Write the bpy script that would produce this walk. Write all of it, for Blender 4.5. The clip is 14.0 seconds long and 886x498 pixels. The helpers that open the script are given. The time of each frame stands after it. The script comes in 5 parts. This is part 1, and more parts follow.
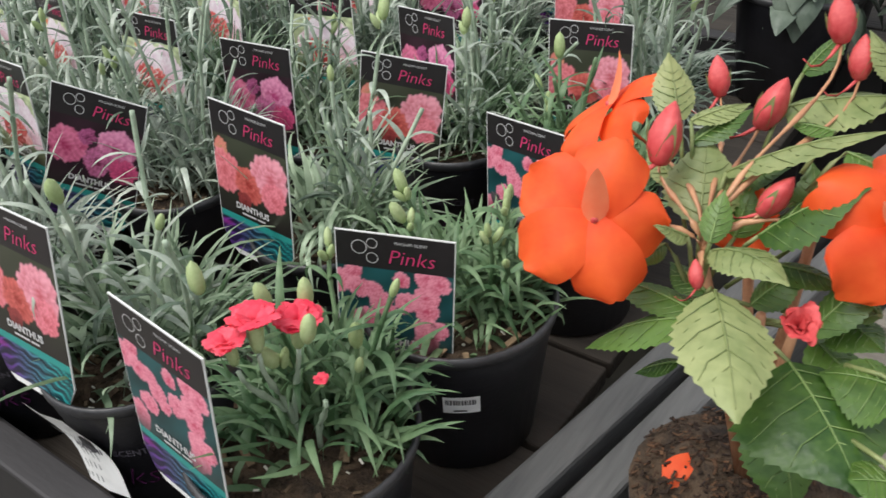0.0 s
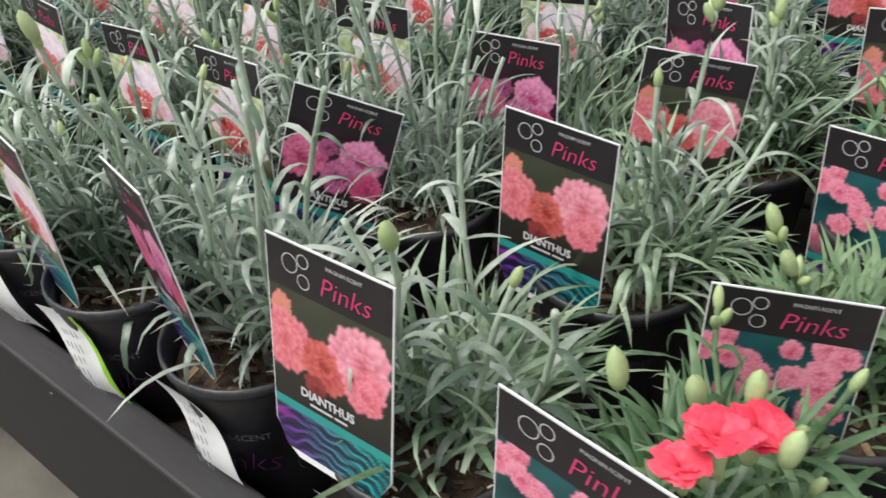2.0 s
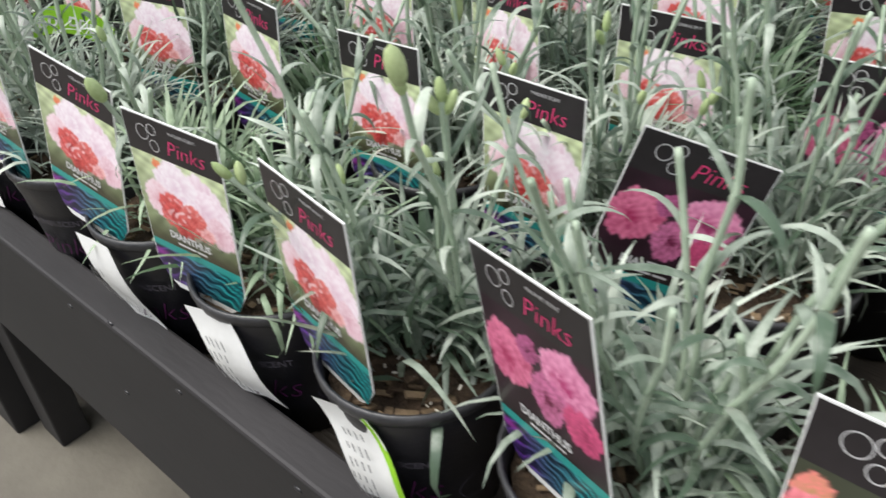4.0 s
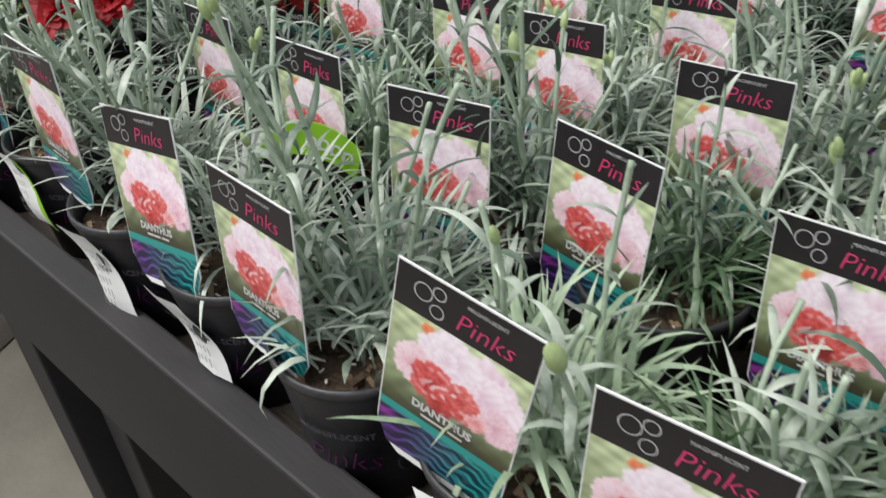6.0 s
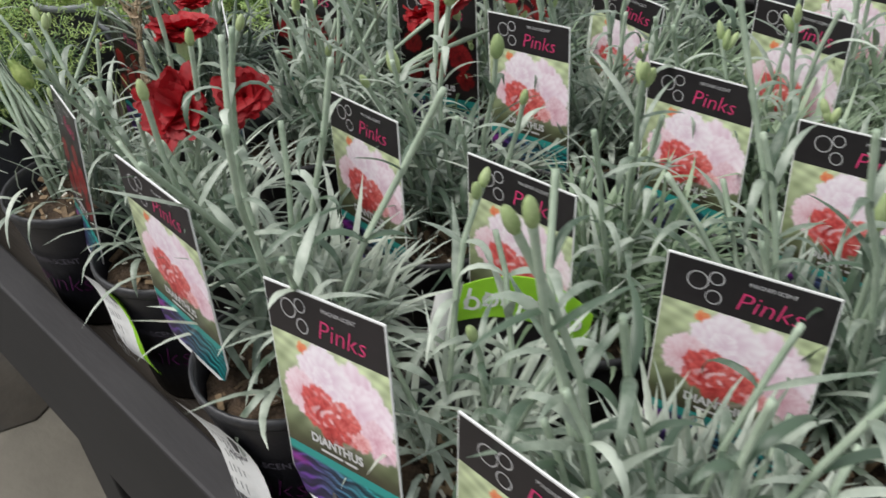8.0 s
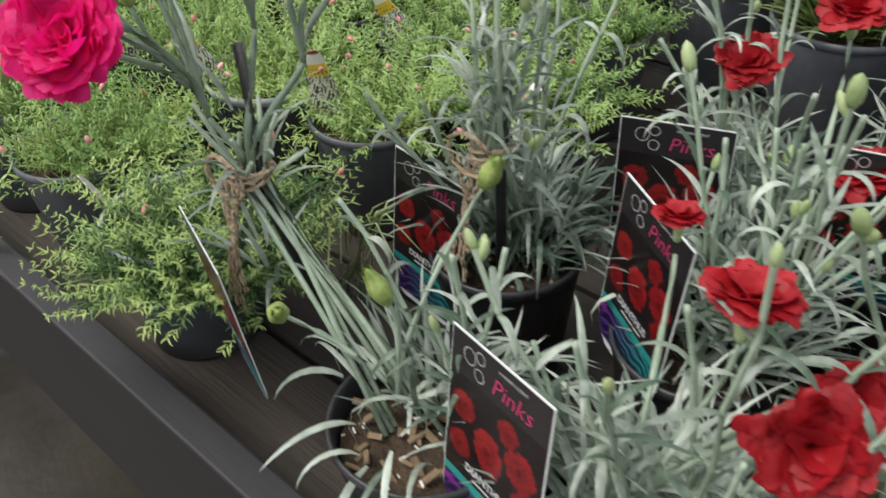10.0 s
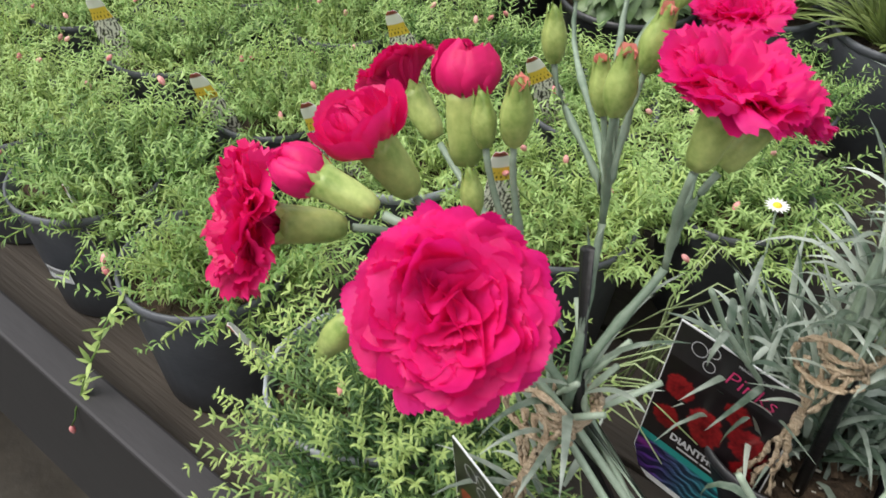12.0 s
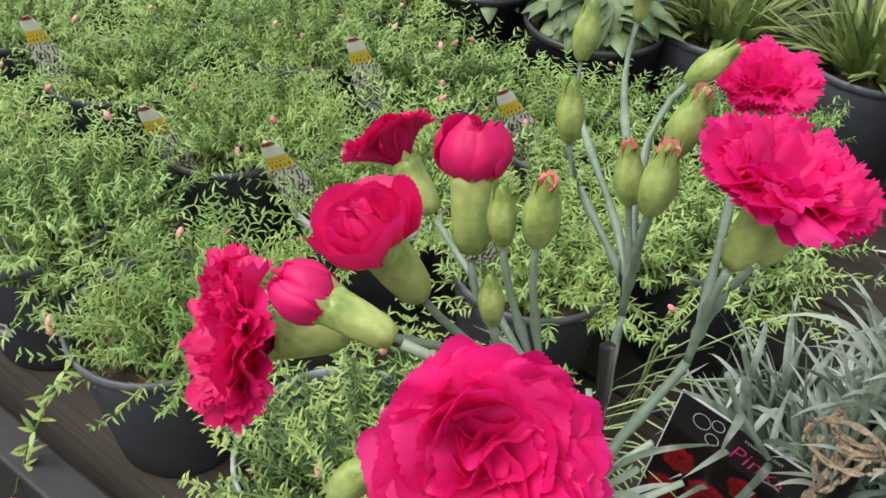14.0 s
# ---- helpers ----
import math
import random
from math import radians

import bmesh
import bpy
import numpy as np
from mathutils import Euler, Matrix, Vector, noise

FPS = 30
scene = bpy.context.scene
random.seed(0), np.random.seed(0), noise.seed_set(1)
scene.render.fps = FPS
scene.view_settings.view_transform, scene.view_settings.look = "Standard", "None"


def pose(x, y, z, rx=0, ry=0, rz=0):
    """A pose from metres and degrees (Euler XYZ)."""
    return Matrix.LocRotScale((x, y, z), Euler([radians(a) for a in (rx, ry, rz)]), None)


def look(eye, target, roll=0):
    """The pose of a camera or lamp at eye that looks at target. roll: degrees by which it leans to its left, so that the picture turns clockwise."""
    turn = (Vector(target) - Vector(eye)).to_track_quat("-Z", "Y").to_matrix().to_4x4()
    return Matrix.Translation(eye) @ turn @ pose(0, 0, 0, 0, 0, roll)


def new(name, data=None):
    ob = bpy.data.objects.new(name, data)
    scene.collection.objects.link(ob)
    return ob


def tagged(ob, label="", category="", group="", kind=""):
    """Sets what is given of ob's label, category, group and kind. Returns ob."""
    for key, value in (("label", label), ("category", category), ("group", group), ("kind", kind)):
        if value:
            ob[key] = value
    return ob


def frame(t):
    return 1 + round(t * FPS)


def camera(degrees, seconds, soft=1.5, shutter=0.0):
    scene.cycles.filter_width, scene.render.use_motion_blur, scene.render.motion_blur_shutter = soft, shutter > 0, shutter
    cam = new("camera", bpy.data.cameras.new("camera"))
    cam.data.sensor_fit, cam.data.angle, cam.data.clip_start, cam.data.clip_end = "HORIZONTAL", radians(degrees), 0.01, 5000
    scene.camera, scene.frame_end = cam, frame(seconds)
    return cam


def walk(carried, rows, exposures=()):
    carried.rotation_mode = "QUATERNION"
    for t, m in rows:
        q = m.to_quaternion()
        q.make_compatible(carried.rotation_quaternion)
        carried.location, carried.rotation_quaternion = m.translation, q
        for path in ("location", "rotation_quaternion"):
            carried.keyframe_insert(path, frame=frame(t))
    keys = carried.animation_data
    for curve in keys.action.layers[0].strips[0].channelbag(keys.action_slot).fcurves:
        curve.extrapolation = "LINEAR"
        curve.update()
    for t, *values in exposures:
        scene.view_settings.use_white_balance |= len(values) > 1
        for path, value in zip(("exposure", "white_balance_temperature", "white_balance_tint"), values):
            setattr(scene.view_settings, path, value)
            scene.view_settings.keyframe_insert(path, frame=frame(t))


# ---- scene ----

cam = camera(54.8, 14.0, soft=1.55, shutter=0.3)
PATH = [
    (0, (0.272, 0.1, 1.285), (-0.732, 1.41, 0.154), -3.7),
    (0.5, (0.233, 0.087, 1.279), (-0.771, 1.394, 0.147), -3.7),
    (1, (0.183, 0.086, 1.277), (-0.841, 1.381, 0.149), -3.8),
    (1.5, (0.107, 0.089, 1.263), (-0.969, 1.335, 0.129), -5.0),
    (2, (0.043, 0.092, 1.256), (-1.067, 1.293, 0.105), -5.5),
    (2.2, (0.027, 0.094, 1.253), (-1.099, 1.274, 0.095), -5.9),
    (4.3, (-0.276, 0.06, 1.248), (-1.414, 1.185, 0.049), -4.9),
    (4.5, (-0.315, 0.053, 1.252), (-1.452, 1.176, 0.049), -4.8),
    (5, (-0.417, 0.035, 1.267), (-1.557, 1.155, 0.064), -4.9),
    (5.5, (-0.514, 0.04, 1.278), (-1.66, 1.161, 0.082), -4.8),
    (6, (-0.58, 0.065, 1.272), (-1.743, 1.183, 0.089), -4.8),
    (6.5, (-0.664, 0.093, 1.273), (-1.831, 1.2, 0.084), -5.0),
    (7, (-0.736, 0.107, 1.272), (-1.911, 1.215, 0.091), -4.6),
    (7.5, (-0.786, 0.118, 1.277), (-1.973, 1.206, 0.091), -5.0),
    (8, (-0.848, 0.126, 1.273), (-2.031, 1.209, 0.079), -5.0),
    (8.5, (-0.948, 0.118, 1.288), (-2.116, 1.203, 0.08), -4.5),
    (9, (-1.076, 0.099, 1.303), (-2.23, 1.205, 0.101), -4.0),
    (9.2, (-1.117, 0.092, 1.304), (-2.274, 1.198, 0.104), -4.0),
    (11.3, (-1.546, 0.082, 1.336), (-2.516, 1.264, 0.047), 0.7),
    (11.5, (-1.568, 0.084, 1.334), (-2.533, 1.271, 0.046), 1.0),
    (12, (-1.613, 0.092, 1.34), (-2.566, 1.282, 0.045), 1.3),
    (12.5, (-1.649, 0.103, 1.344), (-2.568, 1.316, 0.046), 2.2),
    (13, (-1.662, 0.113, 1.338), (-2.55, 1.351, 0.043), 3.1),
    (13.5, (-1.667, 0.121, 1.34), (-2.521, 1.382, 0.043), 3.8),
    (14, (-1.672, 0.12, 1.346), (-2.508, 1.392, 0.049), 4.3),
]
walk(cam, [(t, look(eye, target, roll)) for t, eye, target, roll in PATH], [(0.0, 0.88), (2.0, 0.97), (5.0, 1.12), (6.0, 0.83), (7.5, 0.69), (9.0, 0.68), (11.5, 0.97), (13.0, 0.94), (14.0, 0.87)])

# ---- light: bright overcast sky under open cover ----
world = bpy.data.worlds.new("overcast_sky")
scene.world = world
world.use_nodes = True
wn, wl = world.node_tree.nodes, world.node_tree.links
sky = wn.new("ShaderNodeTexSky")
sky.sky_type, sky.sun_disc = "NISHITA", False
sky.sun_elevation, sky.sun_rotation = radians(62), radians(215)
grey = wn.new("ShaderNodeHueSaturation")
grey.inputs["Saturation"].default_value = 0.22
wl.new(sky.outputs[0], grey.inputs["Color"])
wl.new(grey.outputs[0], wn["Background"].inputs["Color"])
wn["Background"].inputs["Strength"].default_value = 0.15
sun = new("sun", bpy.data.lights.new("sun", "SUN"))
sun.data.energy, sun.data.angle, sun.data.color = 1.5, radians(40), (1.0, 0.97, 0.92)
sun.matrix_world = look((-1.2, -1.7, 3.9), (0, 0, 0))


# ---- materials ----
def mat(name, dark, light, scale=30.0, rough=0.6, bump=0.0, bump_scale=200.0, metal=0.0, thin=0.0, spread=0.0, stretch=(1, 1, 1), detail=4.0, coat=0.0):
    """A surface between two colours: large stains, fine grain, a little change from object to object; thin: light shining through."""
    m = bpy.data.materials.new(name)
    m.use_nodes = True
    n, l = m.node_tree.nodes, m.node_tree.links
    b = n["Principled BSDF"]
    co = n.new("ShaderNodeTexCoord")
    mp = n.new("ShaderNodeMapping")
    mp.inputs["Scale"].default_value = stretch
    l.new(co.outputs["Object"], mp.inputs["Vector"])
    big, fine = n.new("ShaderNodeTexNoise"), n.new("ShaderNodeTexNoise")
    big.inputs["Scale"].default_value, fine.inputs["Scale"].default_value = scale, scale * 7
    for t in (big, fine):
        t.inputs["Detail"].default_value = detail
        l.new(mp.outputs[0], t.inputs["Vector"])
    add = n.new("ShaderNodeMath")
    add.operation = "MULTIPLY_ADD"
    l.new(fine.outputs["Fac"], add.inputs[0])
    add.inputs[1].default_value = 0.45
    l.new(big.outputs["Fac"], add.inputs[2])
    last = add
    if spread:
        info = n.new("ShaderNodeObjectInfo")
        isl = n.new("ShaderNodeNewGeometry")
        s1, s2 = n.new("ShaderNodeMath"), n.new("ShaderNodeMath")
        for node, src in ((s1, info.outputs["Random"]), (s2, isl.outputs["Random Per Island"])):
            node.operation = "MULTIPLY_ADD"
            l.new(src, node.inputs[0])
            node.inputs[1].default_value = spread
        l.new(add.outputs[0], s1.inputs[2])
        l.new(s1.outputs[0], s2.inputs[2])
        last = n.new("ShaderNodeMath")
        last.operation = "SUBTRACT"
        l.new(s2.outputs[0], last.inputs[0])
        last.inputs[1].default_value = spread
    ramp = n.new("ShaderNodeMapRange")
    ramp.inputs["From Min"].default_value, ramp.inputs["From Max"].default_value = 0.45, 1.0
    l.new(last.outputs[0], ramp.inputs["Value"])
    mix = n.new("ShaderNodeMix")
    mix.data_type = "RGBA"
    mix.inputs["A"].default_value, mix.inputs["B"].default_value = (*dark, 1), (*light, 1)
    l.new(ramp.outputs[0], mix.inputs["Factor"])
    l.new(mix.outputs["Result"], b.inputs["Base Color"])
    b.inputs["Roughness"].default_value, b.inputs["Metallic"].default_value = rough, metal
    b.inputs["Coat Weight"].default_value = coat
    if bump:
        bt, bn = n.new("ShaderNodeTexNoise"), n.new("ShaderNodeBump")
        bt.inputs["Scale"].default_value = bump_scale
        l.new(mp.outputs[0], bt.inputs["Vector"])
        l.new(bt.outputs["Fac"], bn.inputs["Height"])
        bn.inputs["Strength"].default_value, bn.inputs["Distance"].default_value = bump, 0.004
        l.new(bn.outputs[0], b.inputs["Normal"])
    if thin:
        tr, ms = n.new("ShaderNodeBsdfTranslucent"), n.new("ShaderNodeMixShader")
        l.new(mix.outputs["Result"], tr.inputs["Color"])
        ms.inputs[0].default_value = thin
        l.new(b.outputs[0], ms.inputs[1])
        l.new(tr.outputs[0], ms.inputs[2])
        l.new(ms.outputs[0], n["Material Output"].inputs["Surface"])
    return m


def print_mat(name, rough=0.35):
    """Printed card: the ink is the mesh's colour attribute."""
    m = bpy.data.materials.new(name)
    m.use_nodes = True
    n, l = m.node_tree.nodes, m.node_tree.links
    a = n.new("ShaderNodeAttribute")
    a.attribute_name = "ink"
    l.new(a.outputs["Color"], n["Principled BSDF"].inputs["Base Color"])
    n["Principled BSDF"].inputs["Roughness"].default_value = rough
    return m


M_PINK_LEAF = mat("grey_green_leaf", (0.085, 0.130, 0.085), (0.585, 0.645, 0.545), 18, 0.34, thin=0.2, spread=0.45)
M_MID_LEAF = mat("mid_green_leaf", (0.060, 0.115, 0.050), (0.42, 0.53, 0.36), 18, 0.42, thin=0.22, spread=0.45)
M_GREEN_LEAF = mat("green_leaf", (0.062, 0.135, 0.055), (0.25, 0.365, 0.19), 18, 0.5, thin=0.25, spread=0.3)
M_DRY_LEAF = mat("dry_leaf", (0.22, 0.15, 0.07), (0.52, 0.42, 0.24), 25, 0.7, thin=0.15, spread=0.3)
M_STEM = mat("grey_green_stem", (0.24, 0.32, 0.22), (0.43, 0.51, 0.39), 40, 0.5, spread=0.2)
M_TALL_STEM = mat("dull_green_stem", (0.12, 0.18, 0.12), (0.27, 0.34, 0.25), 40, 0.5, spread=0.2)
M_BUD = mat("green_bud", (0.30, 0.41, 0.16), (0.55, 0.64, 0.34), 60, 0.45, thin=0.15, spread=0.25)
M_CALYX = mat("carnation_calyx", (0.15, 0.25, 0.045), (0.52, 0.60, 0.20), 45, 0.42, thin=0.08)
M_CARN = mat("magenta_petal", (0.76, 0.004, 0.165), (0.95, 0.018, 0.295), 30, 0.6, 0.12, 350, thin=0.48, spread=0.10)
M_BUD_TIP = mat("salmon_petal_tip", (0.66, 0.13, 0.13), (0.86, 0.40, 0.30), 60, 0.55, thin=0.2)
M_CARN_DEEP = mat("crimson_petal", (0.64, 0.003, 0.105), (0.92, 0.014, 0.215), 30, 0.55, 0.12, 350, thin=0.36, spread=0.15)
M_RED = mat("red_petal", (0.22, 0.001, 0.004), (0.46, 0.002, 0.010), 40, 0.6, 0.15, 350, thin=0.2, spread=0.15)
M_CORAL = mat("coral_petal", (0.78, 0.030, 0.075), (0.95, 0.13, 0.19), 40, 0.55, 0.1, 350, thin=0.3, spread=0.3)
M_ORANGE = mat("orange_petal", (0.82, 0.065, 0.008), (0.98, 0.15, 0.025), 18, 0.6, 0.08, 200, thin=0.3, spread=0.2)
M_CORAL_ORANGE = mat("pale_orange_petal", (0.92, 0.22, 0.09), (0.98, 0.38, 0.20), 18, 0.6, 0.1, 200, thin=0.3)
M_ORANGE_BUD = mat("rose_bud_petal", (0.48, 0.018, 0.03), (0.80, 0.16, 0.15), 45, 0.5, thin=0.15)
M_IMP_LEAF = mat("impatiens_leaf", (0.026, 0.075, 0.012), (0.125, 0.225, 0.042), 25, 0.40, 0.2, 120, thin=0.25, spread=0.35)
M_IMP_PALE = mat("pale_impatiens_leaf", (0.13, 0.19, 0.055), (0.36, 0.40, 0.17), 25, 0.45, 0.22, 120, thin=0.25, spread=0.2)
M_IMP_VEIN = mat("pale_leaf_vein", (0.085, 0.155, 0.035), (0.20, 0.29, 0.09), 60, 0.5)
M_RED_STEM = mat("reddish_stem", (0.34, 0.14, 0.07), (0.55, 0.30, 0.16), 60, 0.45)
M_TRAIL = mat("small_trailing_leaf", (0.088, 0.188, 0.040), (0.48, 0.61, 0.19), 9, 0.5, thin=0.32, spread=0.36)
# darker leaf green, with the shade under the carnations mixed into it
M_TRAIL_DEEP = mat("shaded_dark_trailing_leaf", (0.045, 0.110, 0.030), (0.27, 0.41, 0.14), 9, 0.5, thin=0.28, spread=0.36)
# lighter green that paints the light caught by the shoot tips
M_TRAIL_TIP = mat("lit_tip_trailing_leaf", (0.16, 0.29, 0.065), (0.46, 0.62, 0.22), 9, 0.5, thin=0.28, spread=0.4)
M_TRAIL_BUD = mat("tiny_pink_bud", (0.55, 0.12, 0.13), (0.86, 0.52, 0.46), 80, 0.5, spread=0.3)
M_BROAD = mat("broad_leaf", (0.10, 0.17, 0.06), (0.30, 0.38, 0.20), 14, 0.45, 0.2, 120, thin=0.15, spread=0.35)
M_STRAP = mat("strap_leaf", (0.075, 0.125, 0.030), (0.36, 0.44, 0.15), 14, 0.42, thin=0.2, spread=0.4)
M_DARK_BROAD = mat("dark_grey_leaf", (0.05, 0.075, 0.05), (0.17, 0.21, 0.16), 14, 0.5, 0.2, 120, thin=0.08, spread=0.3)
M_POT = mat("black_plastic", (0.008, 0.008, 0.010), (0.022, 0.021, 0.025), 20, 0.36, 0.05, 300)
# pot plastic made lighter to carry the highlight along the rims
M_POT_RIM = mat("highlit_black_plastic", (0.02, 0.02, 0.022), (0.055, 0.054, 0.056), 30, 0.38, 0.08, 260)
M_GREY_POT = mat("dark_grey_plastic", (0.065, 0.069, 0.078), (0.13, 0.137, 0.15), 12, 0.5, 0.08, 200, spread=0.2)
M_PALE_RIM = mat("pale_grey_plastic", (0.30, 0.32, 0.35), (0.46, 0.48, 0.5), 20, 0.45)
M_SOIL = mat("potting_soil", (0.016, 0.010, 0.006), (0.10, 0.065, 0.038), 60, 0.95, 1.0, 220, detail=8)
M_CHIP = mat("bark_chip", (0.06, 0.036, 0.02), (0.27, 0.19, 0.11), 50, 0.9, 0.6, 150, spread=0.5)
M_CRUMB = mat("crumbly_peat", (0.020, 0.010, 0.005), (0.17, 0.085, 0.040), 60, 0.95, 0.8, 200, spread=0.4)
M_PERLITE = mat("perlite_grain", (0.6, 0.56, 0.45), (0.8, 0.77, 0.68), 90, 0.9)
M_CARD = mat("white_card", (0.72, 0.72, 0.70), (0.82, 0.82, 0.80), 30, 0.4)
M_HEAD = mat("black_print", (0.012, 0.010, 0.011), (0.024, 0.020, 0.022), 20, 0.33)
M_PRINT = print_mat("label_print", 0.33)
M_PINK_INK = mat("pink_ink", (0.52, 0.03, 0.12), (0.66, 0.06, 0.19), 40, 0.4)
M_WHITE_INK = mat("white_ink", (0.46, 0.45, 0.45), (0.6, 0.6, 0.6), 40, 0.4)
M_DIM_INK = mat("dim_violet_ink", (0.045, 0.007, 0.038), (0.080, 0.012, 0.066), 40, 0.4)
M_DIM_RING = mat("dim_grey_ink", (0.05, 0.045, 0.06), (0.10, 0.09, 0.11), 40, 0.4)
M_GREY_INK = mat("grey_ink", (0.14, 0.14, 0.14), (0.22, 0.22, 0.22), 40, 0.5)
M_LIME = mat("lime_plastic", (0.24, 0.52, 0.02), (0.33, 0.66, 0.04), 20, 0.35)
M_TIMBER = mat("dark_painted_timber", (0.0095, 0.0088, 0.0092), (0.0185, 0.0168, 0.0172), 4, 0.70, 0.04, 140, stretch=(0.5, 1.5, 1.5))
M_TOP_EDGE = mat("lighter_painted_edge", (0.015, 0.0138, 0.0145), (0.034, 0.031, 0.0325), 8, 0.66, 0.06, 140, stretch=(0.4, 2, 2))
M_PLANK = mat("weathered_plank", (0.014, 0.011, 0.008), (0.056, 0.044, 0.033), 5, 0.8, 0.5, 60, stretch=(0.2, 3, 3), spread=0.25)
M_SIDE_PLANK = mat("pale_weathered_plank", (0.085, 0.075, 0.060), (0.22, 0.20, 0.165), 5, 0.8, 0.5, 60, stretch=(0.2, 3, 3), spread=0.2)
M_BEAM = mat("weathered_grey_beam", (0.050, 0.050, 0.050), (0.135, 0.135, 0.130), 9, 0.65, 0.3, 120, stretch=(3, 0.3, 3))
M_CRATE = mat("brown_crate_wood", (0.10, 0.065, 0.035), (0.27, 0.19, 0.115), 6, 0.75, 0.4, 60, stretch=(0.2, 3, 3), spread=0.25)
M_FLOOR = mat("damp_concrete", (0.066, 0.059, 0.046), (0.175, 0.159, 0.127), 1.3, 0.7, 0.3, 60, detail=8)
M_WALL = mat("plain_render", (0.34, 0.34, 0.32), (0.46, 0.46, 0.44), 1.5, 0.8, 0.2, 30)
M_STAKE = mat("black_cane", (0.008, 0.008, 0.009), (0.022, 0.021, 0.02), 60, 0.45, 0.2, 200)
M_TWINE = mat("jute_twine", (0.36, 0.25, 0.15), (0.70, 0.56, 0.39), 150, 0.9, 0.8, 500)
M_YELLOW_C = mat("yellow_disc", (0.75, 0.5, 0.02), (0.85, 0.62, 0.05), 90, 0.7)
M_WHITE_PETAL = mat("white_petal", (0.78, 0.77, 0.70), (0.86, 0.86, 0.82), 60, 0.6, thin=0.2)


# ---- small builders ----
class Shape:
    """Collects vertices and faces, then becomes one mesh."""

    def __init__(self):
        self.v, self.f, self.c = [], [], []

    def add(self, verts, faces):
        k = len(self.v)
        self.v += [tuple(p) for p in verts]
        self.f += [tuple(i + k for i in f) for f in faces]

    def mesh(self, name, material, smooth=True, ink=None):
        me = bpy.data.meshes.new(name)
        me.from_pydata(self.v, [], self.f)
        me.materials.append(material)
        if smooth:
            me.polygons.foreach_set("use_smooth", [True] * len(me.polygons))
        if ink is not None:
            at = me.color_attributes.new("ink", "FLOAT_COLOR", "POINT")
            at.data.foreach_set("color", np.asarray(ink, dtype=np.float32).ravel())
        me.update()
        return me

    def blade(self, p, az, el, length, width, bend, seg=5, sway=0.0, fold=0.25, belly=2.2):
        """A narrow leaf that starts at p towards az, el (radians) and bows by bend."""
        pts, p = [], Vector(p)
        for i in range(seg + 1):
            s = i / seg
            d = Vector((math.cos(el) * math.cos(az), math.cos(el) * math.sin(az), math.sin(el)))
            side = Vector((-math.sin(az), math.cos(az), 0))
            up = d.cross(side) * -1
            w = width * 0.5 * max(0.04, (1 - s ** belly) * min(1.0, 0.45 + 2.2 * s))
            if i == seg:
                pts.append(p.copy())
            else:
                pts += [p - side * w - up * (w * fold * -1), p.copy(), p + side * w + up * (w * fold)]
            p = p + d * (length / seg)
            el -= bend / seg
            az += sway / seg
        fs = []
        for i in range(seg - 1):
            a = 3 * i
            fs += [(a, a + 1, a + 4, a + 3), (a + 1, a + 2, a + 5, a + 4)]
        a = 3 * (seg - 1)
        fs += [(a, a + 1, a + 3), (a + 1, a + 2, a + 3)]
        self.add(pts, fs)

    def tube(self, pts, radii, sides=6, caps=True):
        pts = [Vector(p) for p in pts]
        if not hasattr(radii, "__len__"):
            radii = [radii] * len(pts)
        vs, fs = [], []
        for i, p in enumerate(pts):
            d = (pts[min(i + 1, len(pts) - 1)] - pts[max(i - 1, 0)]).normalized()
            a = d.orthogonal().normalized() if abs(d.z) < 0.9 else d.cross(Vector((0, 1, 0))).normalized()
            b = d.cross(a)
            for k in range(sides):
                g = 2 * math.pi * k / sides
                vs.append(p + (a * math.cos(g) + b * math.sin(g)) * radii[i])
        for i in range(len(pts) - 1):
            for k in range(sides):
                k2 = (k + 1) % sides
                fs.append((i * sides + k, i * sides + k2, (i + 1) * sides + k2, (i + 1) * sides + k))
        if caps:
            fs += [tuple(range(sides))[::-1], tuple((len(pts) - 1) * sides + k for k in range(sides))]
        self.add(vs, fs)

    def lathe(self, profile, sides=28, m=None, lobes=0, depth=0.0):
        """Turns (radius, height) rows round the z axis of m."""
        vs, fs = [], []
        for r, z in profile:
            for k in range(sides):
                g = 2 * math.pi * k / sides
                rr = r * (1 + depth * math.cos(lobes * g)) if lobes else r
                vs.append(Vector((rr * math.cos(g), rr * math.sin(g), z)))
        for i in range(len(profile) - 1):
            for k in range(sides):
                k2 = (k + 1) % sides
                fs.append((i * sides + k, i * sides + k2, (i + 1) * sides + k2, (i + 1) * sides + k))
        if m is not None:
            vs = [m @ v for v in vs]
        self.add(vs, fs)

    def box(self, a, b, bevel=0.0, m=None):
        bm = bmesh.new()
        bmesh.ops.create_cube(bm, size=1, matrix=Matrix.Translation([(p + q) / 2 for p, q in zip(a, b)]) @ Matrix.Diagonal([q - p for p, q in zip(a, b)] + [1]))
        if bevel:
            bmesh.ops.bevel(bm, geom=bm.edges[:], offset=bevel, segments=2, affect="EDGES", profile=0.5)
        bm.verts.index_update()
        vs = [m @ v.co if m is not None else v.co.copy() for v in bm.verts]
        self.add(vs, [[v.index for v in f.verts] for f in bm.faces])
        bm.free()


def part(name, me, parent, label="", m=None):
    ob = new(name, me)
    ob.parent = parent
    if m is not None:
        ob.matrix_basis = m
    if label:
        ob["label"] = label
    return ob


def thing(name, m, label, category, group="", kind=""):
    ob = new(name)
    ob.empty_display_size = 0.02
    ob.matrix_basis = m
    return tagged(ob, label, category, group, kind)


